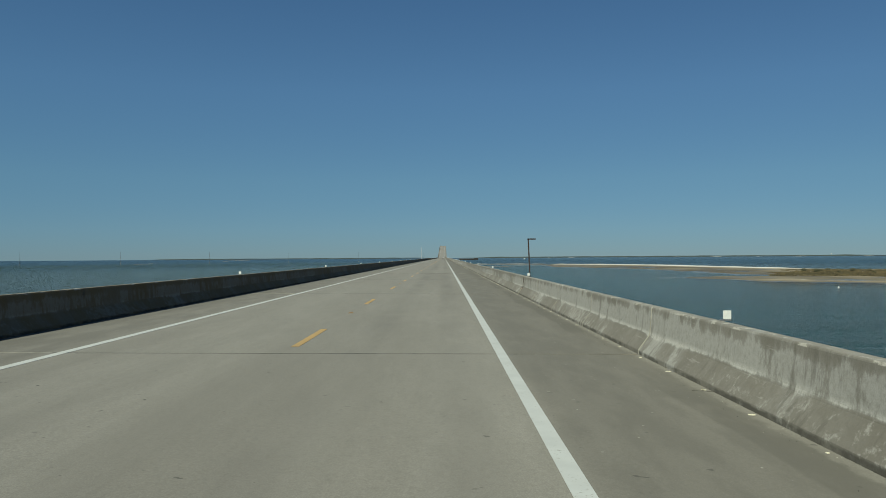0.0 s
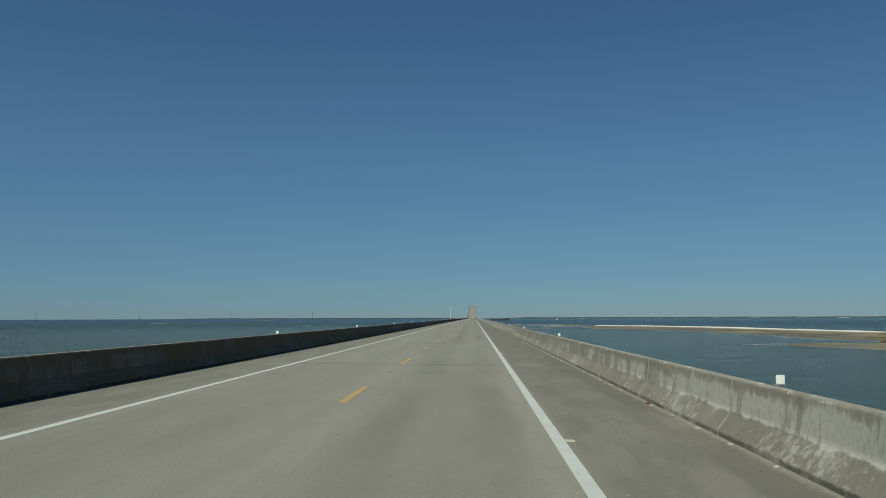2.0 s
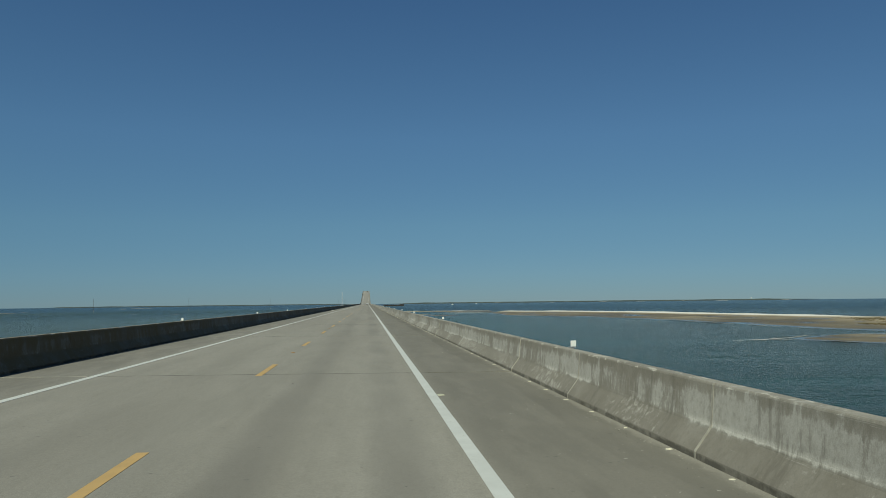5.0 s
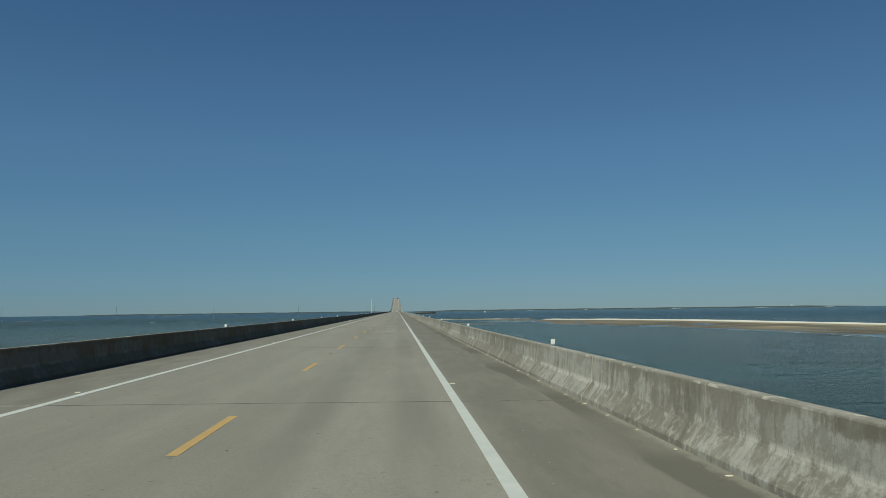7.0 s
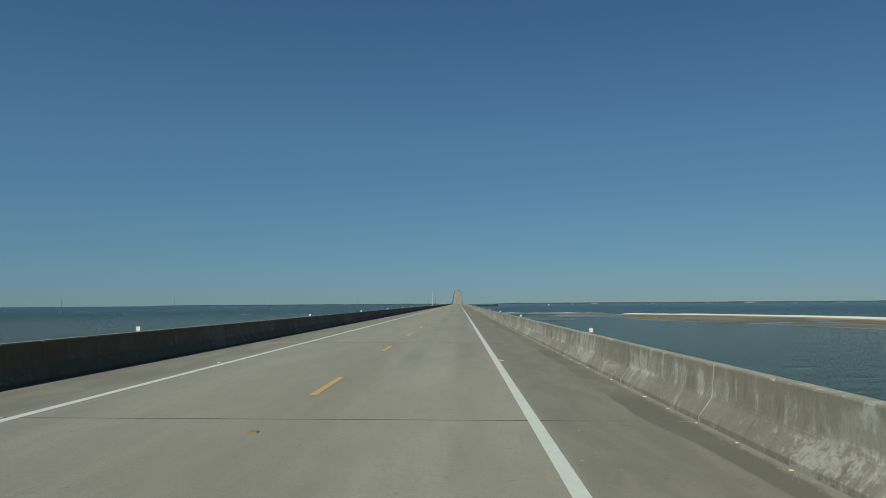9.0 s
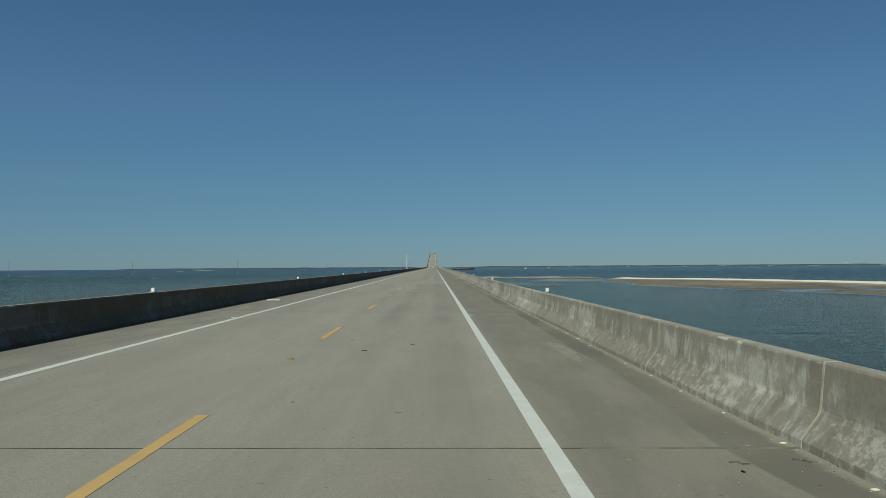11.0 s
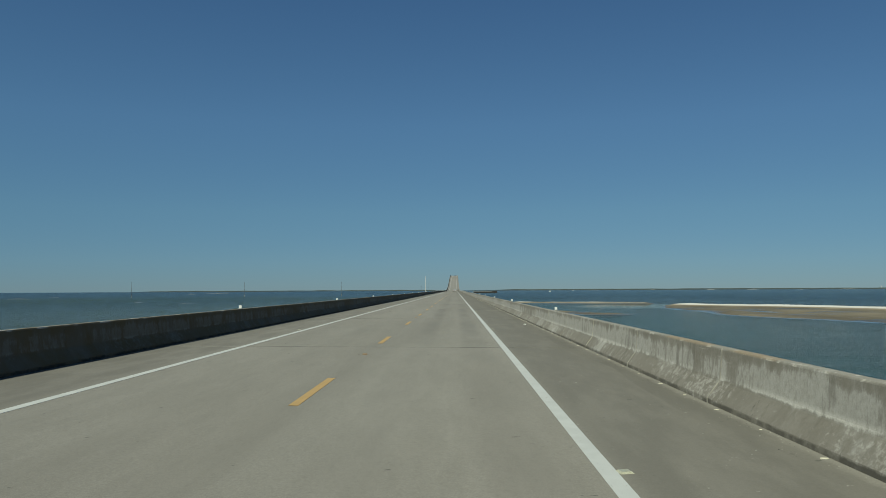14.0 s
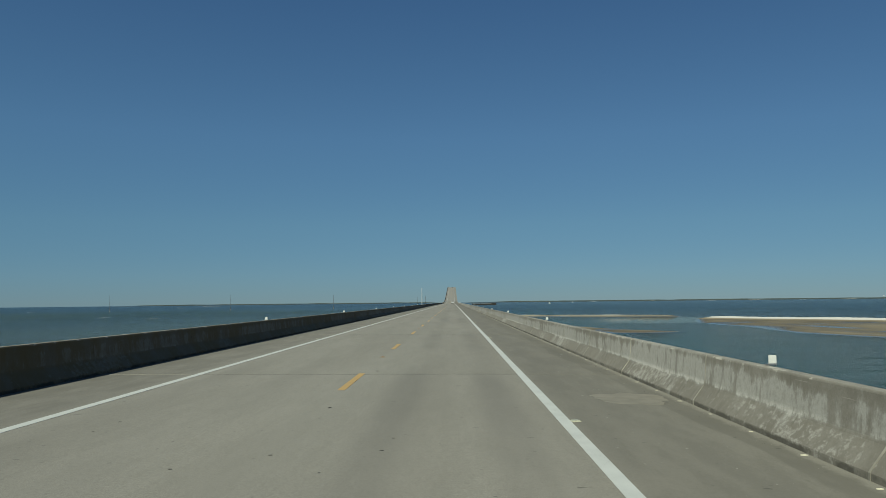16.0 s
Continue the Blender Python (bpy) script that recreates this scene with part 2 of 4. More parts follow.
        base = k.mix(k.math("MULTIPLY", k.ramp(k.math("ADD", off, ragged), 1.1, 0.1), strength * chalk), base, colour)
    # paler coping with chipped, chalky edges and a little rust
    cope = k.math("MULTIPLY", k.ramp(z, top - 0.016, top - 0.004), k.ramp(k.noise(0.9, 6, offset=(0, 40, 0)), 0.4, 0.6, 0.25, 0.6))
    base = k.mix(cope, base, (0.268, 0.258, 0.228))
    chip = k.math("MULTIPLY", k.ramp(z, top - 0.035, top - 0.02), k.ramp(k.noise(4.0, 7, (1.5, 0.6, 1), 0.65, (0, 50, 0)), 0.56, 0.61))
    base = k.mix(k.math("MULTIPLY", chip, 0.7), base, (0.450, 0.440, 0.400))
    rusty = k.math("MULTIPLY", k.ramp(z, top - 0.035, top), k.ramp(k.noise(0.22, 4, offset=(0, 17, 0)), 0.66, 0.72, 0.0, 0.6))
    base = k.mix(rusty, base, (0.247, 0.180, 0.101))
    toe = k.math("MULTIPLY", k.ramp(k.math("ADD", z, k.math("MULTIPLY", k.noise(3.5, 8, rough=0.7, offset=(0, 2, 2)), 0.10)), 0.125, 0.095), k.ramp(k.noise(1.6, 8, rough=0.72, offset=(0, 2, 2)), 0.40, 0.56, 0.1, 0.85))
    toe = k.math("MULTIPLY", toe, k.ramp(clouded, 0.0, 1.0, 1.0, 0.2))
    base = k.mix(toe, base, (0.038, 0.037, 0.031))
    grain = k.noise(70, 5, rough=0.7)
    base = k.mix(k.ramp(grain, 0.35, 0.7, 0.25 * grime, 0.0), base, (0.090, 0.083, 0.071))
    base = k.mix(k.ramp(k.noise(17, 6, rough=0.78, offset=(5, 5, 9)), 0.32, 0.54, 0.30 * grime, 0.0), base, (0.085, 0.08, 0.07))
    k.put("Base Color", base)
    k.bump(k.math("ADD", grain, k.math("MULTIPLY", k.noise(7, 6), 2.0)), 0.3, 0.006)
    return k.m


def worn_paint(name, colour, under=(0.231, 0.218, 0.188)):
    k = Mat(name, 0.65)
    worn = k.ramp(k.math("ADD", k.noise(30, 4), k.math("MULTIPLY", k.noise(1.5, 3), 0.5)), 0.90, 1.02, 0.0, 0.7)
    c = k.mix(k.ramp(k.noise(2.5, 3), 0.3, 0.7), tuple(v * 0.9 for v in colour), colour)
    k.put("Base Color", k.mix(worn, c, under))
    k.bump(k.noise(60, 2), 0.2, 0.003)
    return k.m


def plain(name, a, b, scale=8.0, rough=0.7, metal=0.0, bump=0.15, stretch=(1, 1, 1)):
    k = Mat(name, rough, metal)
    n = k.noise(scale, 5, stretch)
    k.put("Base Color", k.mix(k.ramp(n, 0.3, 0.7), a, b))
    k.bump(n, bump, 0.01)
    return k.m


def sea():
    k = Mat("sea_water", 0.09)
    k.b.inputs["Specular IOR Level"].default_value = 0.14
    x, y, z = k.axes()
    streak = k.noise(0.07, 7, (0.22, 1, 1), 0.68, (3, 0, 0))
    shoal = k.ramp(k.noise(0.007, 9, (1, 0.3, 1), 0.66), 0.36, 0.66)
    left = k.mix(shoal, (0.036, 0.056, 0.024), (0.056, 0.074, 0.034))
    near = k.mix(shoal, (0.004, 0.051, 0.054), (0.008, 0.064, 0.064))
    flat = k.mix(shoal, (0.034, 0.050, 0.048), (0.050, 0.066, 0.058))
    c = k.mix(k.ramp(k.math("ADD", x, k.math("MULTIPLY", k.noise(0.02, 4), 60)), 60, 120), near, flat)
    c = k.mix(k.ramp(x, -40, 10), left, c)
    # bluer where deep, paler far out: haze and sky reflection put into the colour
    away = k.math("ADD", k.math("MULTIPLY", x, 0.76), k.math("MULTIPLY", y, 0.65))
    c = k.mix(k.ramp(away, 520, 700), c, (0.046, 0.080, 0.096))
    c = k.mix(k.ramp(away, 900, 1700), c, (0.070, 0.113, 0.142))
    pale_streak = k.ramp(k.noise(0.012, 6, (0.3, 1, 1), 0.62, (5, 8, 0)), 0.57, 0.63, 0.0, 0.35)
    c = k.mix(k.math("MULTIPLY", pale_streak, k.ramp(away, 700, 1000)), c, (0.125, 0.165, 0.185))
    west = k.math("SUBTRACT", k.math("MULTIPLY", y, 0.65), k.math("MULTIPLY", x, 0.9))
    c = k.mix(k.math("MULTIPLY", k.ramp(west, 900, 1250), k.ramp(x, 0, -60)), c, (0.034, 0.062, 0.080))
    # calm shallows between the spits; part of their pale sky reflection is painted in
    sx = k.math("DIVIDE", k.math("ADD", k.math("SUBTRACT", x, 76), k.math("MULTIPLY", k.math("SUBTRACT", y, 640), -0.25)), 26)
    sy = k.math("DIVIDE", k.math("SUBTRACT", y, 640), 52)
    shallow = k.math("ADD", k.math("ADD", k.math("MULTIPLY", sx, sx), k.math("MULTIPLY", sy, sy)), k.math("MULTIPLY", k.noise(0.06, 6, (0.5, 1, 1), 0.65, (2, 9, 0)), 1.4))
    calm = k.ramp(shallow, 1.9, 0.8)
    c = k.mix(k.math("MULTIPLY", calm, 0.6), c, (0.100, 0.140, 0.140))
    c = k.mix(k.ramp(streak, 0.38, 0.60, 0.0, 0.42), c, (0.010, 0.022, 0.019))
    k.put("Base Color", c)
    k.b.inputs["IOR"].default_value = 1.33
    big = k.noise(1.0, 4, (2.2, 0.6, 1), 0.65)
    mid = k.noise(2.6, 3, (2.4, 0.6, 1), 0.6, (7, 3, 0))
    gust = k.math("MULTIPLY", k.ramp(k.noise(0.02, 4, (1, 0.5, 1)), 0.3, 0.7, 0.7, 1.1), k.ramp(streak, 0.34, 0.64, 0.5, 1.4))
    h = k.math("ADD", k.math("MULTIPLY", big, 2.6), k.math("MULTIPLY", mid, 1.5))
    # far out the single waves are too fine to see: their slopes turn into roughness
    reach = k.math("ADD", k.math("ABSOLUTE", x), k.math("ABSOLUTE", k.math("SUBTRACT", y, 180)))
    ruffled = k.ramp(calm, 0.0, 1.0, 1.0, 0.3)
    k.put("Roughness", k.math("MULTIPLY", k.ramp(reach, 250, 1100, 0.09, 0.24), ruffled))
    k.bump(k.math("MULTIPLY", k.math("MULTIPLY", h, gust), k.math("MULTIPLY", k.math("MULTIPLY", k.ramp(reach, 250, 1100, 5.0, 0.45), k.ramp(x, -60, 10, 0.6, 1.0)), ruffled)), 1.0, 1.0)
    return k.m


def sand():
    k = Mat("sand", 0.9)
    x, y, z = k.axes()
    streak = k.noise(0.035, 7, (1, 0.4, 1), 0.65)
    dry = k.mix(k.ramp(streak, 0.38, 0.62), (0.19, 0.155, 0.095), (0.30, 0.255, 0.175))
    wet = k.mix(k.ramp(streak, 0.38, 0.62), (0.095, 0.08, 0.05), (0.17, 0.145, 0.095))
    zz = k.math("ADD", z, k.math("MULTIPLY", k.noise(0.08, 6, offset=(3, 3, 0)), 0.25))
    c = k.mix(k.ramp(zz, -5.45, -5.2), wet, dry)
    c = k.mix(k.ramp(z, -5.24, -5.08), c, (0.62, 0.60, 0.55))
    # shallow pools and runnels left by the tide
    pool = k.math("MULTIPLY", k.ramp(k.noise(0.06, 9, (0.6, 1, 1), 0.68, (9, 4, 0)), 0.54, 0.60), k.ramp(z, -5.30, -5.42))
    c = k.mix(k.math("MULTIPLY", pool, 0.7), c, (0.075, 0.070, 0.052))
    k.put("Base Color", c)
    k.put("Roughness", k.math("MULTIPLY", k.ramp(z, -5.68, -5.54, 0.15, 0.9), k.ramp(pool, 0.0, 1.0, 1.0, 0.4)))
    k.bump(k.noise(1.2, 4), 0.3, 0.1)
    return k.m


DECK = deck_concrete()
BARRIER = barrier_concrete("barrier_concrete", 0.0, 0.06, 0.85, -0.053, 0.782)
# the same concrete tinted dark brown, the west wall's shade in its colour
SHADED_BARRIER = barrier_concrete("shaded_barrier_concrete", -0.06, 0.96, 0.20, 0.051, 0.824, 0.15)
WHITE = worn_paint("white_road_paint", (0.530, 0.547, 0.530))
YELLOW = worn_paint("yellow_road_paint", (0.462, 0.308, 0.122))
SEAL = plain("joint_sealant", (0.205, 0.198, 0.172), (0.335, 0.325, 0.285), 5)
DULL_SEAL = plain("old_sealant", (0.075, 0.068, 0.055), (0.20, 0.183, 0.145), 3)
FAINT_SEAL = plain("faint_sealant", (0.215, 0.205, 0.174), (0.315, 0.303, 0.262), 6)
BARRIER_SEAL = plain("cream_joint_sealant", (0.270, 0.255, 0.205), (0.420, 0.400, 0.335), 5)
RUBBER = plain("joint_rubber", (0.015, 0.015, 0.014), (0.105, 0.100, 0.088), 1.3)
RUST = plain("rusted_steel", (0.020, 0.013, 0.011), (0.044, 0.025, 0.018), 14, 0.75, 0.2)
REFLECT = plain("white_reflector_sheet", (0.60, 0.62, 0.60), (0.65, 0.665, 0.645), 30, 0.4)
BRACKET = plain("galvanised_bracket", (0.257, 0.265, 0.265), (0.359, 0.368, 0.368), 20, 0.45, 0.8)
AMBER = plain("amber_lens", (0.17, 0.095, 0.028), (0.27, 0.165, 0.05), 60, 0.35)
CLEAR = plain("white_marker_body", (0.308, 0.308, 0.222), (0.427, 0.427, 0.342), 60, 0.35)
DRAIN = plain("white_drain_pipe", (0.564, 0.539, 0.427), (0.684, 0.658, 0.547), 25, 0.5)
PILE = plain("pile_concrete", (0.171, 0.162, 0.141), (0.257, 0.248, 0.222), 1.5, 0.85)
SEA = sea()
SAND = sand()
BRICK = plain("broken_brick", (0.10, 0.045, 0.035), (0.15, 0.07, 0.05), 30, 0.9)
# pale shell; also the painted reflection strips along the wet sand
SHELL_SHEEN = plain("shell_and_wet_sheen", (0.24, 0.235, 0.205), (0.38, 0.37, 0.335), 0.4, 0.8)
GRASS = plain("marsh_grass", (0.062, 0.055, 0.028), (0.122, 0.096, 0.048), 0.06, 0.9)
DRY_LEAF = plain("dry_leaf", (0.060, 0.038, 0.022), (0.115, 0.075, 0.042), 30, 0.85)
LEAF = plain("shrub_leaf", (0.058, 0.060, 0.032), (0.105, 0.098, 0.055), 0.8, 0.8)
WOODS = plain("far_woods", (0.027, 0.039, 0.039), (0.044, 0.058, 0.055), 0.02, 0.9)
# pier timber with its underside shade put into the colour; dirt crumbs too
SHADE_AND_GRIT = plain("pier_shade_and_grit", (0.014, 0.014, 0.015), (0.03, 0.029, 0.028), 0.8, 0.9)
WOOD = plain("weathered_timber", (0.043, 0.038, 0.034), (0.094, 0.086, 0.073), 2.0, 0.9)
POLE = plain("pale_pole", (0.470, 0.470, 0.445), (0.581, 0.581, 0.556), 0.8, 0.6)
BLACK = plain("tyre_rubber", (0.017, 0.017, 0.017), (0.030, 0.030, 0.030), 20, 0.8)
TAIL = plain("tail_light_red", (0.16, 0.012, 0.01), (0.22, 0.02, 0.015), 20, 0.3)
GLASS = plain("car_glass", (0.013, 0.015, 0.017), (0.017, 0.021, 0.022), 5, 0.08)


# ---- mesh helpers ----
def solid(verts, faces):
    bm = bmesh.new()
    vs = [bm.verts.new(v) for v in verts]
    for f in faces:
        bm.faces.new([vs[i] for i in f])
    bmesh.ops.recalc_face_normals(bm, faces=bm.faces)
    return bm


def mesh_of(name, bm, material):
    me = bpy.data.meshes.new(name)
    bm.to_mesh(me)
    bm.free()
    me.materials.append(material)
    return me


def part(name, bm, material, parent=None, label="", at=None):
    ob = new(name, mesh_of(name, bm, material) if isinstance(bm, bmesh.types.BMesh) else bm)
    if parent:
        ob.parent = parent
    if at:
        ob.location = at
    if label:
        tagged(ob, label)
    return ob


def box(x0, x1, y0, y1, z0, z1, bevel=0.0):
    bm = bmesh.new()
    bmesh.ops.create_cube(bm, size=1, matrix=Matrix.Translation(((x0 + x1) / 2, (y0 + y1) / 2, (z0 + z1) / 2)) @ Matrix.Diagonal((x1 - x0, y1 - y0, z1 - z0, 1)))
    if bevel:
        bmesh.ops.bevel(bm, geom=bm.edges[:], offset=bevel, segments=2, affect="EDGES", profile=0.5)
    return bm


def tube(p0, p1, r0, r1, sides=10):
    a, b = Vector(p0), Vector(p1)
    bm = bmesh.new()
    bmesh.ops.create_cone(bm, cap_ends=True, segments=sides, radius1=r0, radius2=r1, depth=(b - a).length,
                          matrix=Matrix.Translation((a + b) / 2) @ (b - a).to_track_quat("Z", "Y").to_matrix().to_4x4())
    return bm


def extrude_profile(profile, stations):
    """A closed cross-section (x, z) carried through stations (y, rise)."""
    n, verts, faces = len(profile), [], []
    for y, rise in stations:
        verts += [(x, y, z + rise) for x, z in profile]
    for s in range(len(stations) - 1):
        for i in range(n):
            j = (i + 1) % n
            faces.append((s * n + i, s * n + j, (s + 1) * n + j, (s + 1) * n + i))
    faces += [tuple(range(n)), tuple((len(stations) - 1) * n + i for i in range(n))]
    return solid(verts, faces)


def rise(y):
    """Height of the deck along the bridge: level causeway, then the high span."""
    u = 1800 - abs(y - 1800)
    if u <= 960:
        return 0.0
    if u <= 1240:
        return 0.0485 * (u - 960) ** 2 / 560
    if u <= 1520:
        return 6.79 + 0.0485 * (u - 1240)
    w = u - 1520
    return 20.37 + 0.0485 * w - 0.0485 * w * w / 560


SPAN, FIRST = 20.53, 10.95
WATER = -5.7


def thing(name, label, category="", group="", kind="", at=(0, 0, 0)):
    ob = new(name)
    ob.location = at
    ob.empty_display_size = 0.2
    return tagged(ob, label, category, group, kind)


# ---- water and far shores ----
def ring_sheet(radius, z):
    bm = bmesh.new()
    bmesh.ops.create_circle(bm, cap_ends=True, segments=96, radius=radius, matrix=Matrix.Translation((0, 250, z)))
    return bm


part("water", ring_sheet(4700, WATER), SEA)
tagged(bpy.data.objects["water"], "rippled teal and blue sea water around the bridge", kind="structure")


def bank(name, outline, crest, label, ragged=3.0, fine=7.0):
    """A low sand bank: an outline at the water, ragged along its edge, with pools and a crest."""
    rim = []
    for (ax, ay), (bx, by) in zip(outline, outline[1:] + outline[:1]):
        n = max(1, int(math.hypot(bx - ax, by - ay) / 7)) if math.hypot(ax, ay) < 900 else 1
        for i in range(n):
            t = i / n
            x, y = ax + (bx - ax) * t, ay + (by - ay) * t
            j = noise.noise(Vector((x * 0.06, y * 0.06, 3))) + 0.6 * noise.noise(Vector((x * 0.2, y * 0.2, 7)))
            rim.append((x + ragged * j, y + 0.5 * ragged * j))
    bm = bmesh.new()
    lower = [bm.verts.new((x, y, 0)) for x, y in rim]
    bm.faces.new(lower)
    bmesh.ops.triangulate(bm, faces=bm.faces[:])
    for _ in range(6):
        long = [e for e in bm.edges if e.calc_length() > (fine if fine < 7 or e.verts[0].co.length < 750 else 60)]
        if not long:
            break
        bmesh.ops.subdivide_edges(bm, edges=long, cuts=1)
        bmesh.ops.triangulate(bm, faces=bm.faces[:])
    pts = np.array(rim)
    nxt = np.roll(pts, -1, axis=0) - pts
    for v in bm.verts:
        p = np.array((v.co.x, v.co.y))
        t = np.clip(((p - pts) * nxt).sum(1) / (nxt ** 2).sum(1), 0, 1)
        d = float(np.sqrt(((pts + nxt * t[:, None] - p) ** 2).sum(1).min()))
        n = noise.noise(Vector((v.co.x * 0.035, v.co.y * 0.012, 0)))
        m = noise.noise(Vector((v.co.x * 0.12, v.co.y * 0.04, 5)))
        z = -0.05 + min(1, d / 6) * (0.21 + 0.12 * n + 0.2 * m)
        v.co.z = WATER + z + crest(v.co.x, v.co.y) * min(1, d / 5)
    for f in bm.faces:
        f.smooth = True
    bmesh.ops.recalc_face_normals(bm, faces=bm.faces)
    ob = part(name, bm, SAND)
    return tagged(ob, label, kind="structure")


FAR_EDGE = [(100, 668), (112, 646), (124, 627), (136, 610), (147, 594), (156, 570), (164, 540), (169, 510), (173, 480), (177, 445), (181, 415), (190, 375), (215, 320), (270, 250), (360, 130), (470, -20), (600, -200), (700, -400)]
NEAR_EDGE = [(89, 208), (97, 199.5), (104, 195), (113, 187), (145, 170), (190, 144), (260, 100), (390, 10), (600, -220)]


def off_line(line, x, y):
    d = 1e9
    for (ax, ay), (bx, by) in zip(line, line[1:]):
        a, b, p = Vector((ax, ay)), Vector((bx, by)), Vector((x, y))
        t = max(0, min(1, (p - a).dot(b - a) / (b - a).length_squared))
        d = min(d, (p - a - (b - a) * t).length)
    return d


def beach(x, y):
    z = 0.85 * max(0.0, 1 - abs(off_line(FAR_EDGE, x, y) - 12) / 12) * max(0.35, min(1, (y - 350) / 40))
    z += 0.35 * max(0.0, 1 - abs(off_line(NEAR_EDGE, x, y) - 6) / 6)
    return z + 0.25 * max(0, min(1, (x - 140) / 40)) * max(0, min(1, (380 - y) / 50))


bank("sand_bank", FAR_EDGE + NEAR_EDGE[::-1] + [(85, 226), (79, 240), (75, 248), (88, 258), (98, 263), (108, 263), (119, 259),
                                                (114, 270), (110, 290), (108, 310), (110, 340), (109, 375), (106, 405), (101, 435), (95, 460), (86, 478), (78, 505), (74, 525), (74, 545), (76, 570), (77, 600), (84, 625), (93, 650)],
     beach, "tan sand flat with a white beach along its sea side")
SPIT_FAR = [(100, 694), (84, 706), (66, 717), (50, 727), (36, 738), (18, 753)]
bank("sand_spit", SPIT_FAR + [(12, 738), (30, 716), (44, 704), (57, 694), (75, 684), (97, 682)],
     lambda x, y: 0.48 * max(0.0, 1 - abs(off_line(SPIT_FAR, x, y) - 7) / 7), "thin pale sand spit just above the water", 1.2, 3.0)
bank("sand_spit", [(56, 534), (48, 545), (42, 565), (36, 585), (27, 605), (20, 590), (28, 556), (36, 530), (46, 530)], lambda x, y: 0.08, "wet low sand spit just above the water", 1.0, 2.5)


def sheen_line(path, width, seed):
    """A thin broken pale line along the water's edge: wet-sand reflection put into its colour."""
    rnd = random.Random(seed)
    rail = []
    for (ax, ay), (bx, by) in zip(path, path[1:]):
        n = max(2, int(math.hypot(bx - ax, by - ay) / 2))
        d = Vector((by - ay, ax - bx, 0)).normalized()
        for i in range(n):
            x, y = ax + (bx - ax) * i / n, ay + (by - ay) * i / n
            w = max(0.02, width * (0.5 + 1.2 * noise.noise(Vector((x * 0.09, y * 0.09, seed)))) * rnd.uniform(0.7, 1.1))
            o = 2.2 * noise.noise(Vector((x * 0.07, y * 0.07, seed + 9)))
            rail.append((Vector((x, y, WATER + 0.05)) + d * (o - w / 2), Vector((x, y, WATER + 0.05)) + d * (o + w / 2)))
    verts = [p for pair in rail for p in pair]
    faces = [(2 * i, 2 * i + 1, 2 * i + 3, 2 * i + 2) for i in range(len(rail) - 1)]
    return tagged(part("sheen_line", solid(verts, faces), SHELL_SHEEN), "thin pale line at the sand's edge, wet-sand reflection put into its colour", kind="stuff")


sheen_line(NEAR_EDGE, 2.6, 1)
sheen_line([(75, 248), (88, 258), (98, 263), (108, 263), (119, 259)], 1.5, 2)
sheen_line([(66, 246), (75, 248), (79, 240), (85, 226)], 1.2, 3)
sheen_line([(119, 259), (114, 270), (110, 290), (108, 310), (110, 340), (109, 375)], 1.2, 4)
for cx, cy, lx, ly in ((-197, 798, 3, 13), (-150, 754, 10, 2.5), (-447, 1170, 12, 3), (-410, 1035, 20, 4), (-600, 2250, 42, 12), (-521, 1830, 12, 14)):
    bank("sand_shoal", [(cx + 0.75 * lx * math.cos(a * 0.6283) * (1 + 0.2 * math.sin(3 * a)), cy + 0.75 * ly * math.sin(a * 0.6283)) for a in range(10)], lambda x, y: 0.45, "narrow pale shoal breaking the water", 0.6, 1.2)

# ---- bridge deck ----
road = thing("road", "pale grey concrete bridge roadway with worn lane lines", kind="structure")
FIRST_J, LAST_J = -5, 130
HALF = 6.52
EAST, WEST = 5.955, -5.81


def fall(x):
    """The deck is canted: it falls evenly from its west edge to the drains along its east edge."""
    return -0.0088 * x


def slab(y0, y1):
    g, c = 0.010, 0.004
    pts = [(y0 + g, -0.24), (y0 + g, -c), (y0 + g + c, 0), (y1 - g - c, 0), (y1 - g, -c), (y1 - g, -0.24)]
    verts = [(x, y, z + rise(y) + fall(x)) for x in (-HALF, HALF) for y, z in pts]
    return solid(verts, [tuple(range(6)), tuple(range(6, 12))] + [(i, (i + 1) % 6, 6 + (i + 1) % 6, 6 + i) for i in range(6)])


def canted(bm):
    for v in bm.verts:
        v.co.z += fall(v.co.x)
    return bm


for j in range(FIRST_J, LAST_J):
    y0 = FIRST + SPAN * j
    part("slab", slab(y0, y0 + SPAN), DECK, road)
    part("expansion_joint", canted(box(-HALF, HALF, y0 - 0.011, y0 + 0.011, rise(y0) - 0.14, rise(y0) + 0.003)), RUBBER, road)
    if 0 <= j < 24:
        part("joint_sealant", canted(box(WEST, -3.75, y0 - 0.017, y0 + 0.017, rise(y0) - 0.045, rise(y0) + 0.005)), SEAL, road, "pale tan joint sealant on the shoulder")
        part("joint_sealant", canted(box(3.95, EAST, y0 - 0.013, y0 + 0.013, rise(y0) - 0.045, rise(y0) + 0.005)), DULL_SEAL, road)

# ---- barriers ----
SHAPE = [(0, 0), (0, 0.075), (0.012, 0.095), (0.155, 0.29), (0.174, 0.32), (0.187, 0.36), (0.193, 0.41), (0.226, 0.785), (0.240, 0.81), (0.388, 0.81), (0.402, 0.795), (0.415, 0.0)]


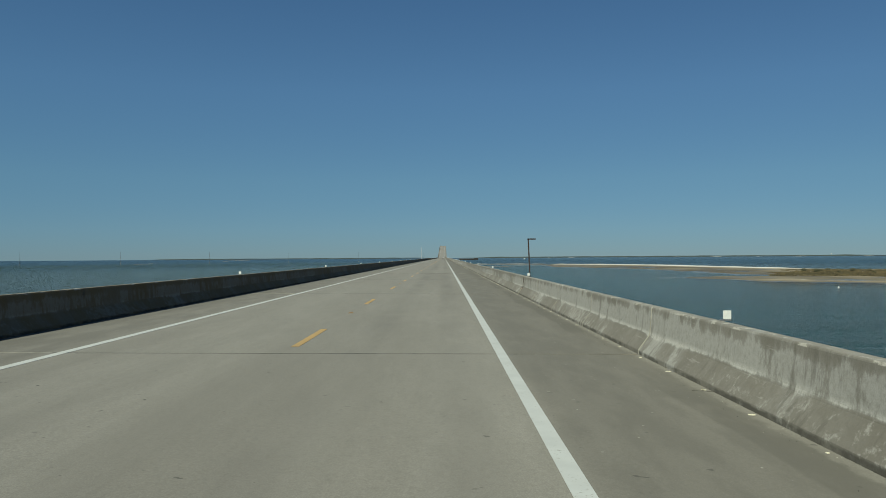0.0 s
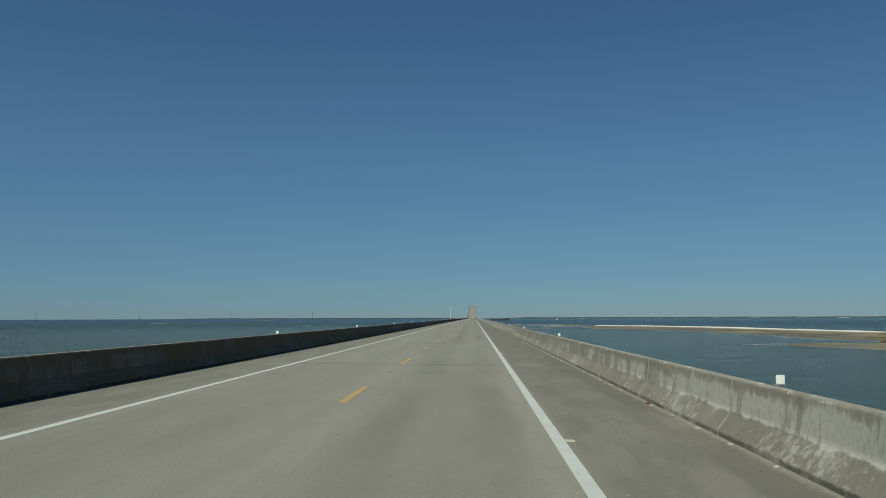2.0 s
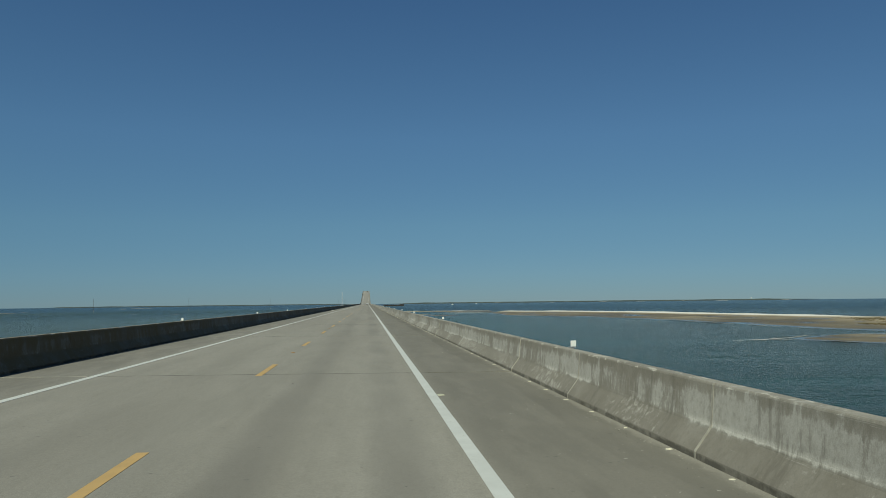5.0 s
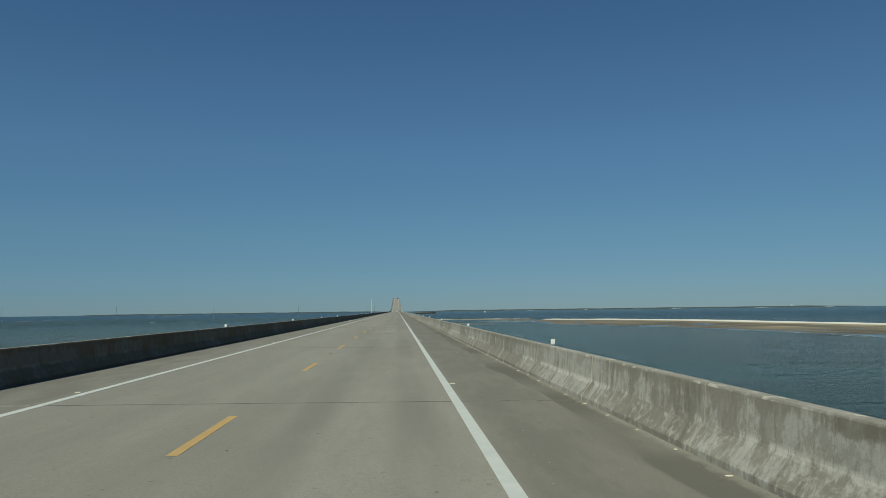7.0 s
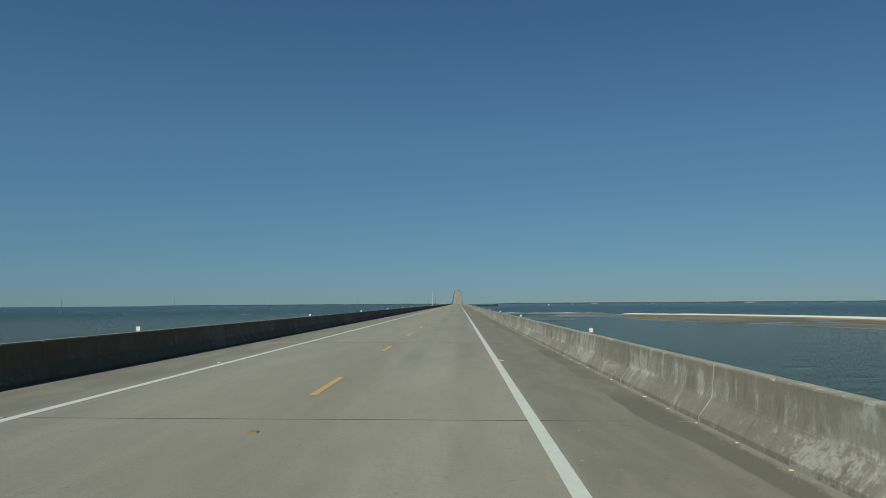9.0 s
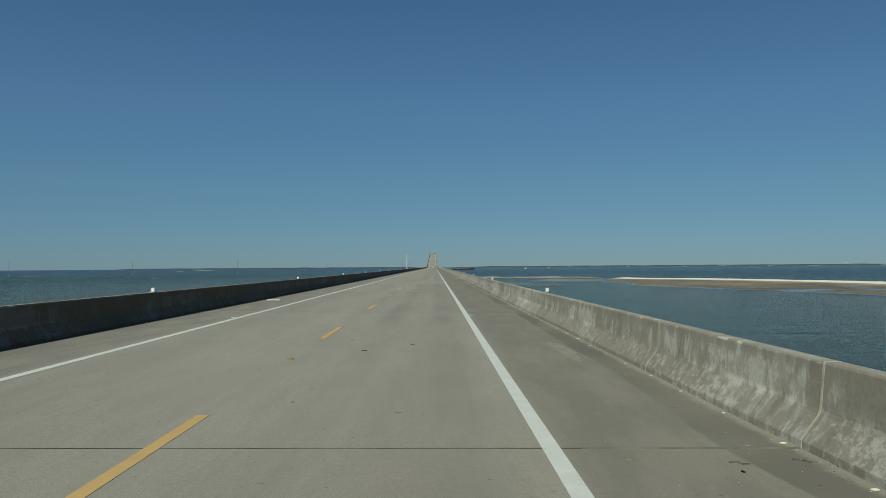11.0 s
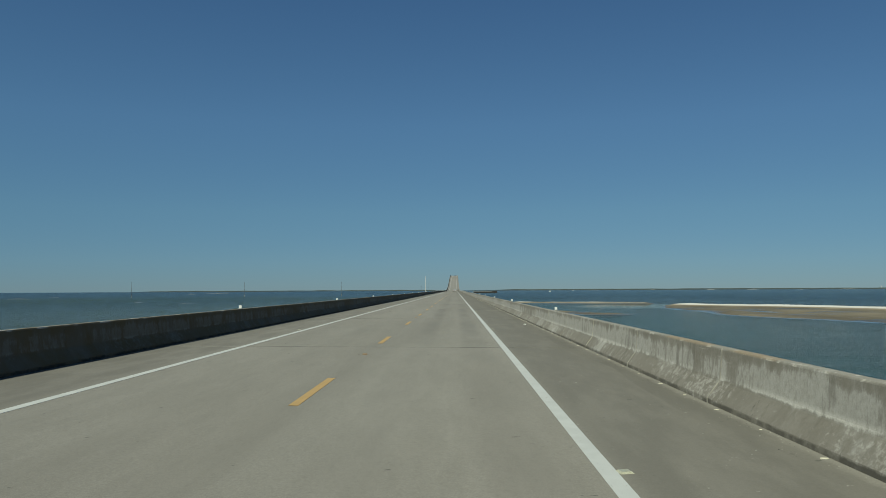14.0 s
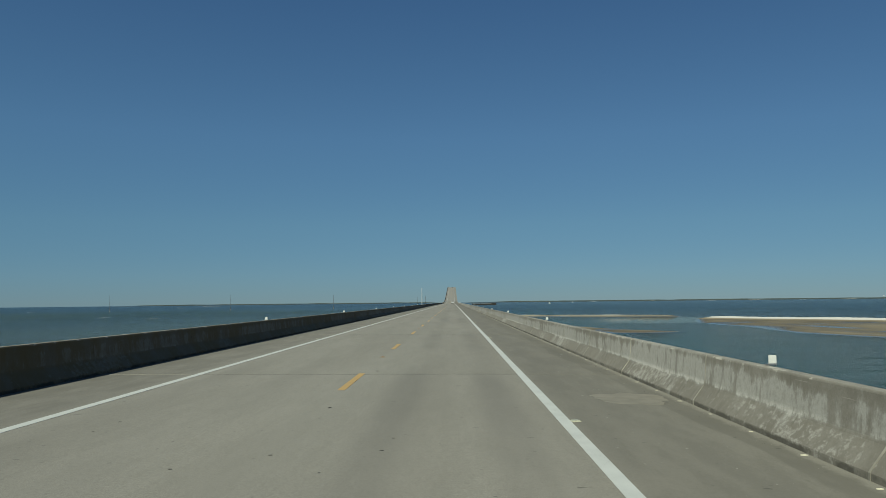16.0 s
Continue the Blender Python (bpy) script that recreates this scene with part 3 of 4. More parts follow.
def barrier(side, name, label):
    wall = thing(name, label, kind="structure")
    foot, tall, down = (EAST, 0.965, fall(EAST)) if side > 0 else (WEST, 1.017, fall(WEST))
    prof = [(foot + side * x, z * tall + down) for x, z in SHAPE]
    seal = [(foot + side * (x - 0.004), z * tall + down + 0.002) for x, z in SHAPE[:10]] + [(foot + side * (x + 0.02), z * tall + down - 0.02) for x, z in reversed(SHAPE[:10])]
    for j in range(FIRST_J, LAST_J):
        y0 = FIRST + SPAN * j
        near = 0 <= j < 22
        cuts = 4 if near else 1
        for c in range(cuts):
            a, b = y0 + SPAN * c / cuts, y0 + SPAN * (c + 1) / cuts
            part("barrier_panel", extrude_profile(prof, [(a + 0.006, rise(a)), (b - 0.006, rise(b))]), BARRIER if side > 0 else SHADED_BARRIER, wall)
            if near:
                w = 0.014 + 0.010 * random.random()
                part("joint_seal", extrude_profile(seal, [(a - w, rise(a)), (a + w, rise(a))]), (BARRIER_SEAL if c == 0 else FAINT_SEAL) if side > 0 else SHADED_BARRIER, wall)
    return wall


barrier(1, "barrier_east", "weathered grey concrete safety barrier with pale lime stains")
barrier(-1, "barrier_west", "dark mould-stained concrete safety barrier, its shade put into a brown colour")

# ---- lane paint ----
def strip(x0, x1, ys, lift=0.004):
    verts, faces = [], []
    for y in ys:
        a, b = rise(y) + fall(x0), rise(y) + fall(x1)
        verts += [(x0, y, a - 0.001), (x0, y, a + lift), (x1, y, b + lift), (x1, y, b - 0.001)]
    for i in range(len(ys) - 1):
        for k in range(3):
            faces.append((4 * i + k, 4 * i + k + 1, 4 * i + k + 5, 4 * i + k + 4))
    return solid(verts, faces)


LINE_Y = [FIRST + SPAN * j for j in range(FIRST_J, LAST_J + 1)]
for x, w in ((3.683, 0.083), (-3.60, 0.083)):
    part("edge_line", strip(x - w, x + w, LINE_Y), WHITE, road, "worn white painted edge line")
DASH = mesh_of("lane_dash", strip(0.01, 0.15, [-0.28, 3.02]), YELLOW)
for k in range(-5, 78):
    part("lane_dash", DASH, YELLOW, road, at=(0, 12.182 * k, rise(12.182 * k)))
for k in range(78, 145):
    y = 12.182 * k
    part("lane_dash", strip(0.01, 0.15, [y, y + 3.05]), YELLOW, road)


# ---- drains, markers, delineators ----
def ring(r_in, r_out, h, sides=14):
    bm = bmesh.new()
    rows = [[bm.verts.new((r * math.cos(2 * math.pi * i / sides), 0.65 * r * math.sin(2 * math.pi * i / sides), z)) for i in range(sides)]
            for r, z in ((r_out, -0.02), (r_out, h), (r_in, h), (r_in * 0.97, 0.001), (0.001, 0.003))]
    for a, b in zip(rows, rows[1:]):
        for i in range(sides):
            bm.faces.new((a[i], a[(i + 1) % sides], b[(i + 1) % sides], b[i]))
    bmesh.ops.recalc_face_normals(bm, faces=bm.faces)
    return bm


DRAIN_ME = mesh_of("drain", ring(0.034, 0.042, 0.004), DRAIN)
CHOKED = random.Random(17)
for k in range(-2, 296):
    hole = part("drain", DRAIN_ME, DRAIN, road, at=(5.885 + CHOKED.uniform(-0.012, 0.012), 4.6 + 1.479 * k + CHOKED.uniform(-0.03, 0.03), fall(5.885)))
    # many are half filled with silt
    open_part = CHOKED.choice((0.45, 0.6, 0.8, 1.0, 1.0))
    hole.scale = (open_part, 0.5 + 0.5 * open_part, 1)


def marker(lens, label):
    bm = bmesh.new()
    bmesh.ops.create_cone(bm, cap_ends=True, segments=4, radius1=0.092, radius2=0.066, depth=0.018,
                          matrix=Matrix.Translation((0, 0, 0.009)) @ Matrix.Rotation(radians(45), 4, "Z"))
    ob = part("road_marker", bm, lens)
    return tagged(ob, label, "road marker", "raised markers on the road")


first = marker(AMBER, "raised amber plastic marker on the centre line")
first.location = (0.08, 20.1 - 24.38, 0)
for k in range(0, 26):
    copy_thing(first, pose(0.08, 20.1 + 24.38 * k, 0.0))
first = marker(CLEAR, "raised white plastic marker beside the edge line")
first.location = (-3.80, 79.8 - 24.384 * 3, fall(-3.80))
for k in range(-2, 24):
    copy_thing(first, pose(-3.80, 79.8 + 24.384 * k, fall(-3.80)))
for k in range(0, 24):
    copy_thing(first, pose(3.83, 56.5 + 24.4 * k, fall(3.83), 0, 0, 12))


def delineator():
    ob = thing("delineator", "white square reflector plate on a small bracket on the barrier", "delineator", "reflectors on the barriers")
    part("plate", box(-0.052, 0.052, -0.008, 0.008, 0.024, 0.135, 0.003), REFLECT, ob)
    part("bracket", box(-0.095, 0.05, -0.018, 0.022, 0.0, 0.020, 0.003), BRACKET, ob, "grey metal bracket")
    return ob


EAST_Y = [31.4, 56.0, 81.0, 105.45, 130.2, 155.17, 179.85, 202.3, 227.4, 252.4, 276.0, 300.4, 324.6, 349.1] + [373.35 + 24.384 * k for k in range(27)]
WEST_Y = [7.6, 32.0, 56.2, 80.4, 103.6, 130.0, 153.7, 178.5, 201.6, 226.8, 251.0, 274.7, 300.0, 324.3, 348.5] + [373.2 + 24.4 * k for k in range(27)]
first = delineator()
first.location = (EAST + 0.445, 8.17, 0.730)
for x, places in ((EAST + 0.445, EAST_Y), (WEST - 0.36, WEST_Y)):
    for y in places:
        copy_thing(first, pose(x, y if x > 0 else y - 0.35, (0.730 if x > 0 else 0.875) + rise(y), 0, 0, random.uniform(-5, 5)))


# ---- steel post with a bracket arm, and strap plates ----
def steel_post():
    ob = thing("steel_post", "rusty brown perforated steel post with a short arm behind the barrier", "post", at=(0, 0, 0))
    base, top = Vector((6.50, 31.5, -0.22)), Vector((6.405, 31.5, 2.36))
    n = 52
    bm = bmesh.new()
    # channel: web and two flanges with a lip
    prof = [(-0.026, 0.0), (-0.026, 0.03), (-0.02, 0.03), (-0.02, 0.007), (0.02, 0.007), (0.02, 0.03), (0.026, 0.03), (0.026, 0.0)]
    lo = [bm.verts.new(base + Vector((a, b, 0))) for a, b in prof]
    hi = [bm.verts.new(top + Vector((a, b, 0))) for a, b in prof]
    m = len(prof)
    for i in range(m):
        bm.faces.new((lo[i], lo[(i + 1) % m], hi[(i + 1) % m], hi[i]))
    bm.faces.new(lo), bm.faces.new(hi)
    bmesh.ops.recalc_face_normals(bm, faces=bm.faces)
    part("upright", bm, RUST, ob)
    part("arm", extrude_arm(6.37, 6.73, 31.5, 2.335), RUST, ob)
    bm = bmesh.new()
    for i in range(n):
        p = base.lerp(top, (i + 5) / (n + 10))
        bmesh.ops.create_circle(bm, cap_ends=True, segments=6, radius=0.006, matrix=Matrix.Translation(p + Vector((0, -0.002, 0))) @ Matrix.Rotation(radians(90), 4, "X"))
    part("punched_holes", bm, BLACK, ob)
    return ob


def extrude_arm(x0, x1, y, z):
    prof = [(0.0, -0.026), (0.0, 0.026), (0.03, 0.026), (0.03, 0.02), (0.007, 0.02), (0.007, -0.02), (0.03, -0.02), (0.03, -0.026)]
    verts = [(x, y + a, z + b) for x in (x0, x1) for a, b in prof]
    n = len(prof)
    return solid(verts, [tuple(range(n)), tuple(range(n, 2 * n))] + [(i, (i + 1) % n, n + (i + 1) % n, n + i) for i in range(n)])


steel_post()


def strap_plate(x, y, z, lean, turn):
    ob = thing("strap_plate", "rusted steel strap plate bolted across a barrier joint", "steel plate", "strap plates on the barrier", at=(x, y, z))
    ob.rotation_euler = (radians(turn), radians(lean), 0)
    part("plate", box(-0.007, 0.003, -0.15, 0.15, -0.05, 0.05, 0.002), RUST, ob)
    bolt = tube((-0.02, -0.03, 0), (-0.005, -0.03, 0), 0.014, 0.018, 8)
    part("bolt", bolt, BRACKET, ob, "bright bolt head")
    return ob


strap_plate(EAST + 0.205, 31.22, 0.56, 5.5, 30)
strap_plate(EAST + 0.168, 31.25, 0.26, 22, 0)


def stain(name, label, points, y, w0, w1, material, proud):
    """A strip on the barrier's face from one height to a lower one, with a wavering edge."""
    verts = []
    n = len(points) - 1
    for i, (x, z) in enumerate(points):
        w = (w0 + (w1 - w0) * i / n) * (1 + 0.3 * math.sin(7.0 * i + y * 40))
        verts += [(EAST + x - proud, y - w, z), (EAST + x - proud, y + w, z)]
    part(name, solid(verts, [(2 * i, 2 * i + 1, 2 * i + 3, 2 * i + 2) for i in range(n)]), material, bpy.data.objects["barrier_east"], label)


RUN = plain("rust_run", (0.13, 0.062, 0.028), (0.25, 0.15, 0.085), 18, 0.85)
CREAM = plain("cream_sealant", (0.27, 0.25, 0.19), (0.37, 0.345, 0.27), 9, 0.8)
FACE = [(x, z * 0.965 + fall(EAST)) for x, z in ((0.210, 0.62), (0.205, 0.56), (0.200, 0.50), (0.193, 0.43), (0.186, 0.36), (0.174, 0.32), (0.150, 0.284), (0.109, 0.228), (0.065, 0.168), (0.020, 0.106))]
stain("sealant_patch", "wide cream sealant over the joint", FACE[:6], 31.27, 0.05, 0.055, CREAM, 0.006)
stain("sealant_patch", "wide cream sealant over the joint", FACE[5:], 31.27, 0.055, 0.035, CREAM, 0.006)
stain("rust_stain", "orange rust run below a strap plate", FACE[:5], 31.175, 0.022, 0.006, RUN, 0.008)
stain("rust_stain", "orange rust run below a strap plate", FACE[1:4], 31.335, 0.012, 0.004, RUN, 0.008)
stain("rust_stain", "orange rust run below a strap plate", FACE[6:9], 31.36, 0.035, 0.008, RUN, 0.008)
stain("rust_stain", "orange rust run below a strap plate", FACE[6:8], 31.25, 0.03, 0.008, RUN, 0.009)

# ---- sunken poles, pier, far shores ----
def water_pole(x, y, height, r):
    ob = thing("power_pole", "slender weathered pole standing in the water", "pole", "poles across the water", at=(x, y, WATER))
    part("shaft", tube((0, 0, -1), (0, 0, height), r, r * 0.6, 8), POLE if r > 0.4 else WOOD, ob)
    part("footing", tube((0, 0, -1), (0, 0, 1.6), r * 2.6, r * 2.4, 8), PILE, ob)
    return ob


for k in range(6):
    water_pole(2.7 + 1000 * (-0.557 + 0.1033 * k), 1000 * (1 + 0.07 * k), 25 if k == 5 else 17, 0.42 if k == 5 else 0.17)

water_pole(-33.4, 1352, 15, 0.17)
water_pole(-44.0, 1356, 13, 0.17)


def pier():
    ob = thing("old_pier", "dark low timber pier on piles beyond the bridge", "pier", at=(0, 0, 0))
    part("deck", box(36, 80, 1766, 1780, WATER + 1.7, WATER + 2.6, 0.1), SHADE_AND_GRIT, ob)
    part("deck_slab", box(35, 81, 1765.5, 1780.5, WATER + 2.6, WATER + 3.0, 0.05), PILE, ob, "pale concrete deck slab")
    part("fender", box(38, 80, 1765, 1766, WATER - 1, WATER + 1.7, 0.05), SHADE_AND_GRIT, ob)
    part("end_block", box(72, 81, 1764, 1781, WATER - 1, WATER + 4.2, 0.1), SHADE_AND_GRIT, ob)
    for k in range(8):
        for y in (1769, 1777):
            part("pile", tube((38 + 5.8 * k, y, WATER - 1), (38 + 5.8 * k, y, WATER + 1.8), 0.35, 0.3, 8), SHADE_AND_GRIT, ob)
    part("rail", box(36, 80, 1766, 1766.2, WATER + 3.2, WATER + 3.4), SHADE_AND_GRIT, ob)
    return ob


pier()


def shore(name, label, a0, a1, radius, height, seed):
    """A far wooded shore: a ragged crown line with a slope of sand before it."""
    rnd = random.Random(seed)
    n = 520
    verts, faces = [], []
    for i in range(n + 1):
        a = radians(a0 + (a1 - a0) * i / n)
        fade = min(1, i / 60, (n - i) / 60 + 0.3)
        h = max(0.4, height * fade * (0.75 + 0.3 * noise.noise(Vector((i * 0.04, seed, 0))) + 0.12 * rnd.random()))
        for r, z in ((radius - 14, 0.05), (radius, 0.6), (radius + 6, h), (radius + 40, h * 0.9), (radius + 60, -0.5)):
            verts.append((r * math.sin(a), r * math.cos(a), WATER + z))
    for i in range(n):
        for k in range(4):
            faces.append((5 * i + k, 5 * i + k + 1, 5 * i + k + 6, 5 * i + k + 5))
    me = bpy.data.meshes.new(name)
    me.from_pydata(verts, [], faces)
    me.materials.append(WOODS)
    return tagged(new(name, me), label, kind="stuff")


shore("far_woods", "distant low wooded shore along the horizon", 0.5, 31.0, 4300, 7.5, 1)
shore("far_woods", "distant low wooded shore along the horizon", -22, -0.5, 4450, 6, 2)

def dune(angle, span, height):
    n, verts, faces = 16, [], []
    for i in range(n + 1):
        a = radians(angle + span * (i / n - 0.5))
        h = height * math.sin(math.pi * i / n) ** 0.6 * (0.8 + 0.4 * noise.noise(Vector((i * 0.7, angle, 0))))
        for r, z in ((4240, -0.2), (4262, h), (4284, -0.2)):
            verts.append((r * math.sin(a), r * math.cos(a), WATER + z))
    for i in range(n):
        faces += [(3 * i, 3 * i + 1, 3 * i + 4, 3 * i + 3), (3 * i + 1, 3 * i + 2, 3 * i + 5, 3 * i + 4)]
    return tagged(part("far_dune", solid(verts, faces), DUNE), "pale sand dune on the far wooded shore", "dune", "dunes on the far shore")


DUNE = plain("pale_dune_sand", (0.470, 0.445, 0.385), (0.581, 0.556, 0.496), 0.01, 0.9)
for spot in ((9.5, 0.5, 1.0), (13.4, 0.3, 1.3), (17.0, 0.6, 0.9), (19.6, 0.8, 1.2), (22.4, 0.4, 0.9), (25.0, 0.9, 1.2), (29.0, 0.7, 1.0)):
    dune(*spot)

# ---- boat and water tower far off ----
def boat(x, y):
    ob = thing("boat", "small white motor boat far out on the water", "boat", at=(x, y, WATER))
    verts = [(-2.5, -0.9, 0.9), (-2.5, 0.9, 0.9), (2.0, 0.9, 1.0), (3.4, 0, 1.2), (2.0, -0.9, 1.0), (-2.4, -0.6, -0.3), (-2.4, 0.6, -0.3), (1.8, 0.5, -0.3), (2.8, 0, -0.2), (1.8, -0.5, -0.3)]
    part("hull", solid(verts, [(0, 1, 2, 3, 4), (9, 8, 7, 6, 5), (0, 1, 6, 5), (1, 2, 7, 6), (2, 3, 8, 7), (3, 4, 9, 8), (4, 0, 5, 9)]), REFLECT, ob)
    part("cabin", box(-0.8, 1.0, -0.6, 0.6, 0.95, 2.5, 0.12), REFLECT, ob)
    return ob


boat(234, 2205)
boat(420, 3050)


def water_tower(x, y):
    ob = thing("water_tower", "white water tower above the far woods", "water tower", at=(x, y, WATER))
    part("leg", tube((0, 0, 0), (0, 0, 12), 1.0, 0.9, 10), POLE, ob)
    bm = bmesh.new()
    bmesh.ops.create_uvsphere(bm, u_segments=16, v_segments=10, radius=3.2, matrix=Matrix.Translation((0, 0, 12.5)) @ Matrix.Diagonal((1, 1, 0.6, 1)))
    part("tank", bm, POLE, ob)
    return ob


water_tower(1968, 3885)

# ---- marsh and shrubs on the sand bank ----
def marsh():
    rnd = random.Random(5)
    verts, faces = [], []
    for _ in range(26000):
        w = rnd.uniform(0, 104)
        t = -0.45 * w + 14 * noise.noise(Vector((w * 0.06, 0, 2))) + rnd.random() ** 1.15 * 400
        x, y = 118 + 0.65 * t + 0.76 * w, 264 - 0.76 * t + 0.65 * w
        if x - 8 > 181 + 0.78 * max(0, 390 - y):
            continue
        h = rnd.uniform(0.3, 0.8) * min(1, 0.25 + (t + 0.45 * w + 12) / 70)
        a = rnd.random() * 3.14
        w = rnd.uniform(0.4, 1.2)
        dx, dy = w * math.cos(a), w * math.sin(a)
        z = WATER + 0.05
        b = len(verts)
        verts += [(x - dx, y - dy, z), (x + dx, y + dy, z), (x + dx * 0.7, y + dy * 0.7, z + h), (x, y, z + h * 1.25), (x - dx * 0.6, y - dy * 0.6, z + h * 0.8)]
        faces.append((b, b + 1, b + 2, b + 3, b + 4))
    me = bpy.data.meshes.new("marsh_grass")
    me.from_pydata(verts, [], faces)
    me.materials.append(GRASS)
    return tagged(new("marsh_grass", me), "tawny marsh grass on the sand flat", kind="stuff")


marsh()


def shrub(x, y, r, seed):
    rnd = random.Random(seed)
    ob = thing("shrub", "dark olive evergreen shrub on the sand flat", "shrub", "shrubs on the sand flat", at=(x, y, WATER + 0.4))
    bm = tube((0, 0, -0.4), (0, 0, r * 0.7), 0.16, 0.08, 6)
    part("trunk", bm, WOOD, ob)
    verts, faces = [], []
    lobes = [(rnd.uniform(-0.6, 0.6) * r, rnd.uniform(-0.6, 0.6) * r, rnd.uniform(0.35, 0.8) * r, rnd.uniform(0.35, 0.6) * r) for _ in range(7)]
    for _ in range(700):
        lx, ly, lz, lr = rnd.choice(lobes)
        d = Vector((rnd.gauss(0, 1), rnd.gauss(0, 1), rnd.gauss(0, 0.8))).normalized() * lr * rnd.uniform(0.6, 1.05)
        p = Vector((lx, ly, lz)) + d
        p.z = max(0.05, p.z)
        q = Euler((rnd.uniform(0, 6), rnd.uniform(0, 6), rnd.uniform(0, 6))).to_matrix()
        s = rnd.uniform(0.16, 0.32)
        b = len(verts)
        verts += [tuple(p + q @ Vector(c)) for c in ((-s, 0, 0), (0, -s * 0.5, 0.03), (s, 0, 0), (0, s * 0.5, 0.03))]
        faces.append((b, b + 1, b + 2, b + 3))
    me = bpy.data.meshes.new("crown")
    me.from_pydata(verts, [], faces)
    me.materials.append(LEAF)
    part("crown", me, LEAF, ob)
    return ob


SCATTER = random.Random(11)
for i in range(64):
    w = SCATTER.uniform(34, 88)
    t = -0.3 * w + 4.0 * i + SCATTER.uniform(-5, 5)
    shrub(118 + 0.65 * t + 0.76 * w, 264 - 0.76 * t + 0.65 * w, SCATTER.choice((0.6, 0.7, 0.85, 1.0, 1.25)), 100 + i)

# ---- buoys ----
def buoy(x, y):
    ob = thing("buoy", "small white float on the shallow water", "buoy", "floats on the water", at=(x, y, WATER))
    bm = bmesh.new()
    bmesh.ops.create_uvsphere(bm, u_segments=12, v_segments=8, radius=0.20, matrix=Matrix.Translation((0, 0, 0.08)))
    part("float", bm, REFLECT, ob)
    part("stem", tube((0, 0, 0.24), (0, 0, 0.36), 0.05, 0.04, 6), POLE, ob)
    return ob


buoy(89, 165.8)
buoy(141, 309)

# ---- cars far ahead ----
def car(x, y, paint, label):
    ob = thing("car", label, "car", at=(x, y, rise(y) + fall(x)))
    ob.rotation_euler = (math.atan2(rise(y + 2) - rise(y - 2), 4), 0, 0)
    side = [(-2.2, 0.35), (-2.25, 0.75), (-2.1, 0.95), (-1.7, 1.0), (-1.45, 1.45), (0.1, 1.5), (0.9, 1.05), (2.0, 0.92), (2.2, 0.7), (2.2, 0.35)]
    verts = [(s * (0.88 if z < 1.1 else 0.7), yy, z) for s in (-1, 1) for yy, z in side]
    n = len(side)
    bm = solid(verts, [tuple(range(n)), tuple(range(n, 2 * n))] + [(i, (i + 1) % n, n + (i + 1) % n, n + i) for i in range(n)])
    part("body", bm, paint, ob)
    part("rear_window", solid([(-0.66, -1.66, 1.06), (0.66, -1.66, 1.06), (0.6, -1.5, 1.4), (-0.6, -1.5, 1.4)], [(0, 1, 2, 3)]), GLASS, ob, "dark rear window")
    for sx in (-0.8, 0.8):
        for sy in (-1.4, 1.35):
            wheel = part("wheel", tube((sx - 0.1, sy, 0.33), (sx + 0.1, sy, 0.33), 0.33, 0.33, 14), BLACK, ob)
            part("rim", tube((sx * 1.13, sy, 0.33), (sx * 1.14, sy, 0.33), 0.2, 0.2, 10), BRACKET, wheel, "grey metal rim")
        part("tail_light", box(sx - 0.09, sx + 0.05, -2.28, -2.2, 0.72, 0.88, 0.01), TAIL, ob, "red tail light")
    part("bumper", box(-0.84, 0.84, -2.3, -2.2, 0.36, 0.56, 0.02), BLACK, ob, "dark plastic bumper")
    return ob


car(1.8, 860, plain("silver_car_paint", (0.45, 0.46, 0.47), (0.52, 0.53, 0.54), 3, 0.3, 0.4, 0.0), "small silver car driving away on the bridge")
car(1.8, 1600, plain("dark_car_paint", (0.03, 0.03, 0.035), (0.05, 0.05, 0.055), 3, 0.3, 0.2, 0.0), "dark car near the crest of the high span")

# ---- bents that carry the deck ----
def bent(y):
    ob = thing("bridge_pier", "concrete pile bent standing in the water under the deck", "bridge pier", "piers of the bridge", at=(0, y, 0))
    z = rise(y)
    part("cap", canted(box(-6.0, 6.0, -0.55, 0.55, z - 1.9, z - 1.05)), PILE, ob)
    for x in (-4.8, -1.6, 1.6, 4.8):
        part("pile", box(x - 0.3, x + 0.3, -0.3, 0.3, WATER - 2, z - 1.9 + fall(x)), PILE, ob)
    return ob


for j in range(FIRST_J, LAST_J + 1):
    bent(FIRST + SPAN * j)
for j in range(FIRST_J, LAST_J):
    a = FIRST + SPAN * j
    for x in (-4.5, -1.5, 1.5, 4.5):
        verts = [(x + dx, yy, rise(yy) + fall(x) + dz) for yy in (a + 0.02, a + SPAN - 0.02) for dx, dz in ((-0.25, -1.05), (0.25, -1.05), (0.25, -0.24), (-0.25, -0.24))]
        part("girder", solid(verts, [(0, 1, 2, 3), (4, 5, 6, 7), (0, 1, 5, 4), (1, 2, 6, 5), (2, 3, 7, 6), (3, 0, 4, 7)]), PILE, road)


# ---- litter on the shoulders ----
def plank(x, y, turn):
    ob = part("plank", box(-0.31, 0.31, -0.045, 0.045, 0.0, 0.035, 0.004), REFLECT, at=(x, y, fall(x) + 0.002))
    ob.rotation_euler = (0, 0, radians(turn))
    return tagged(ob, "broken white plastic strip lying on the shoulder", "litter")


plank(-5.10, 287.16, -2)


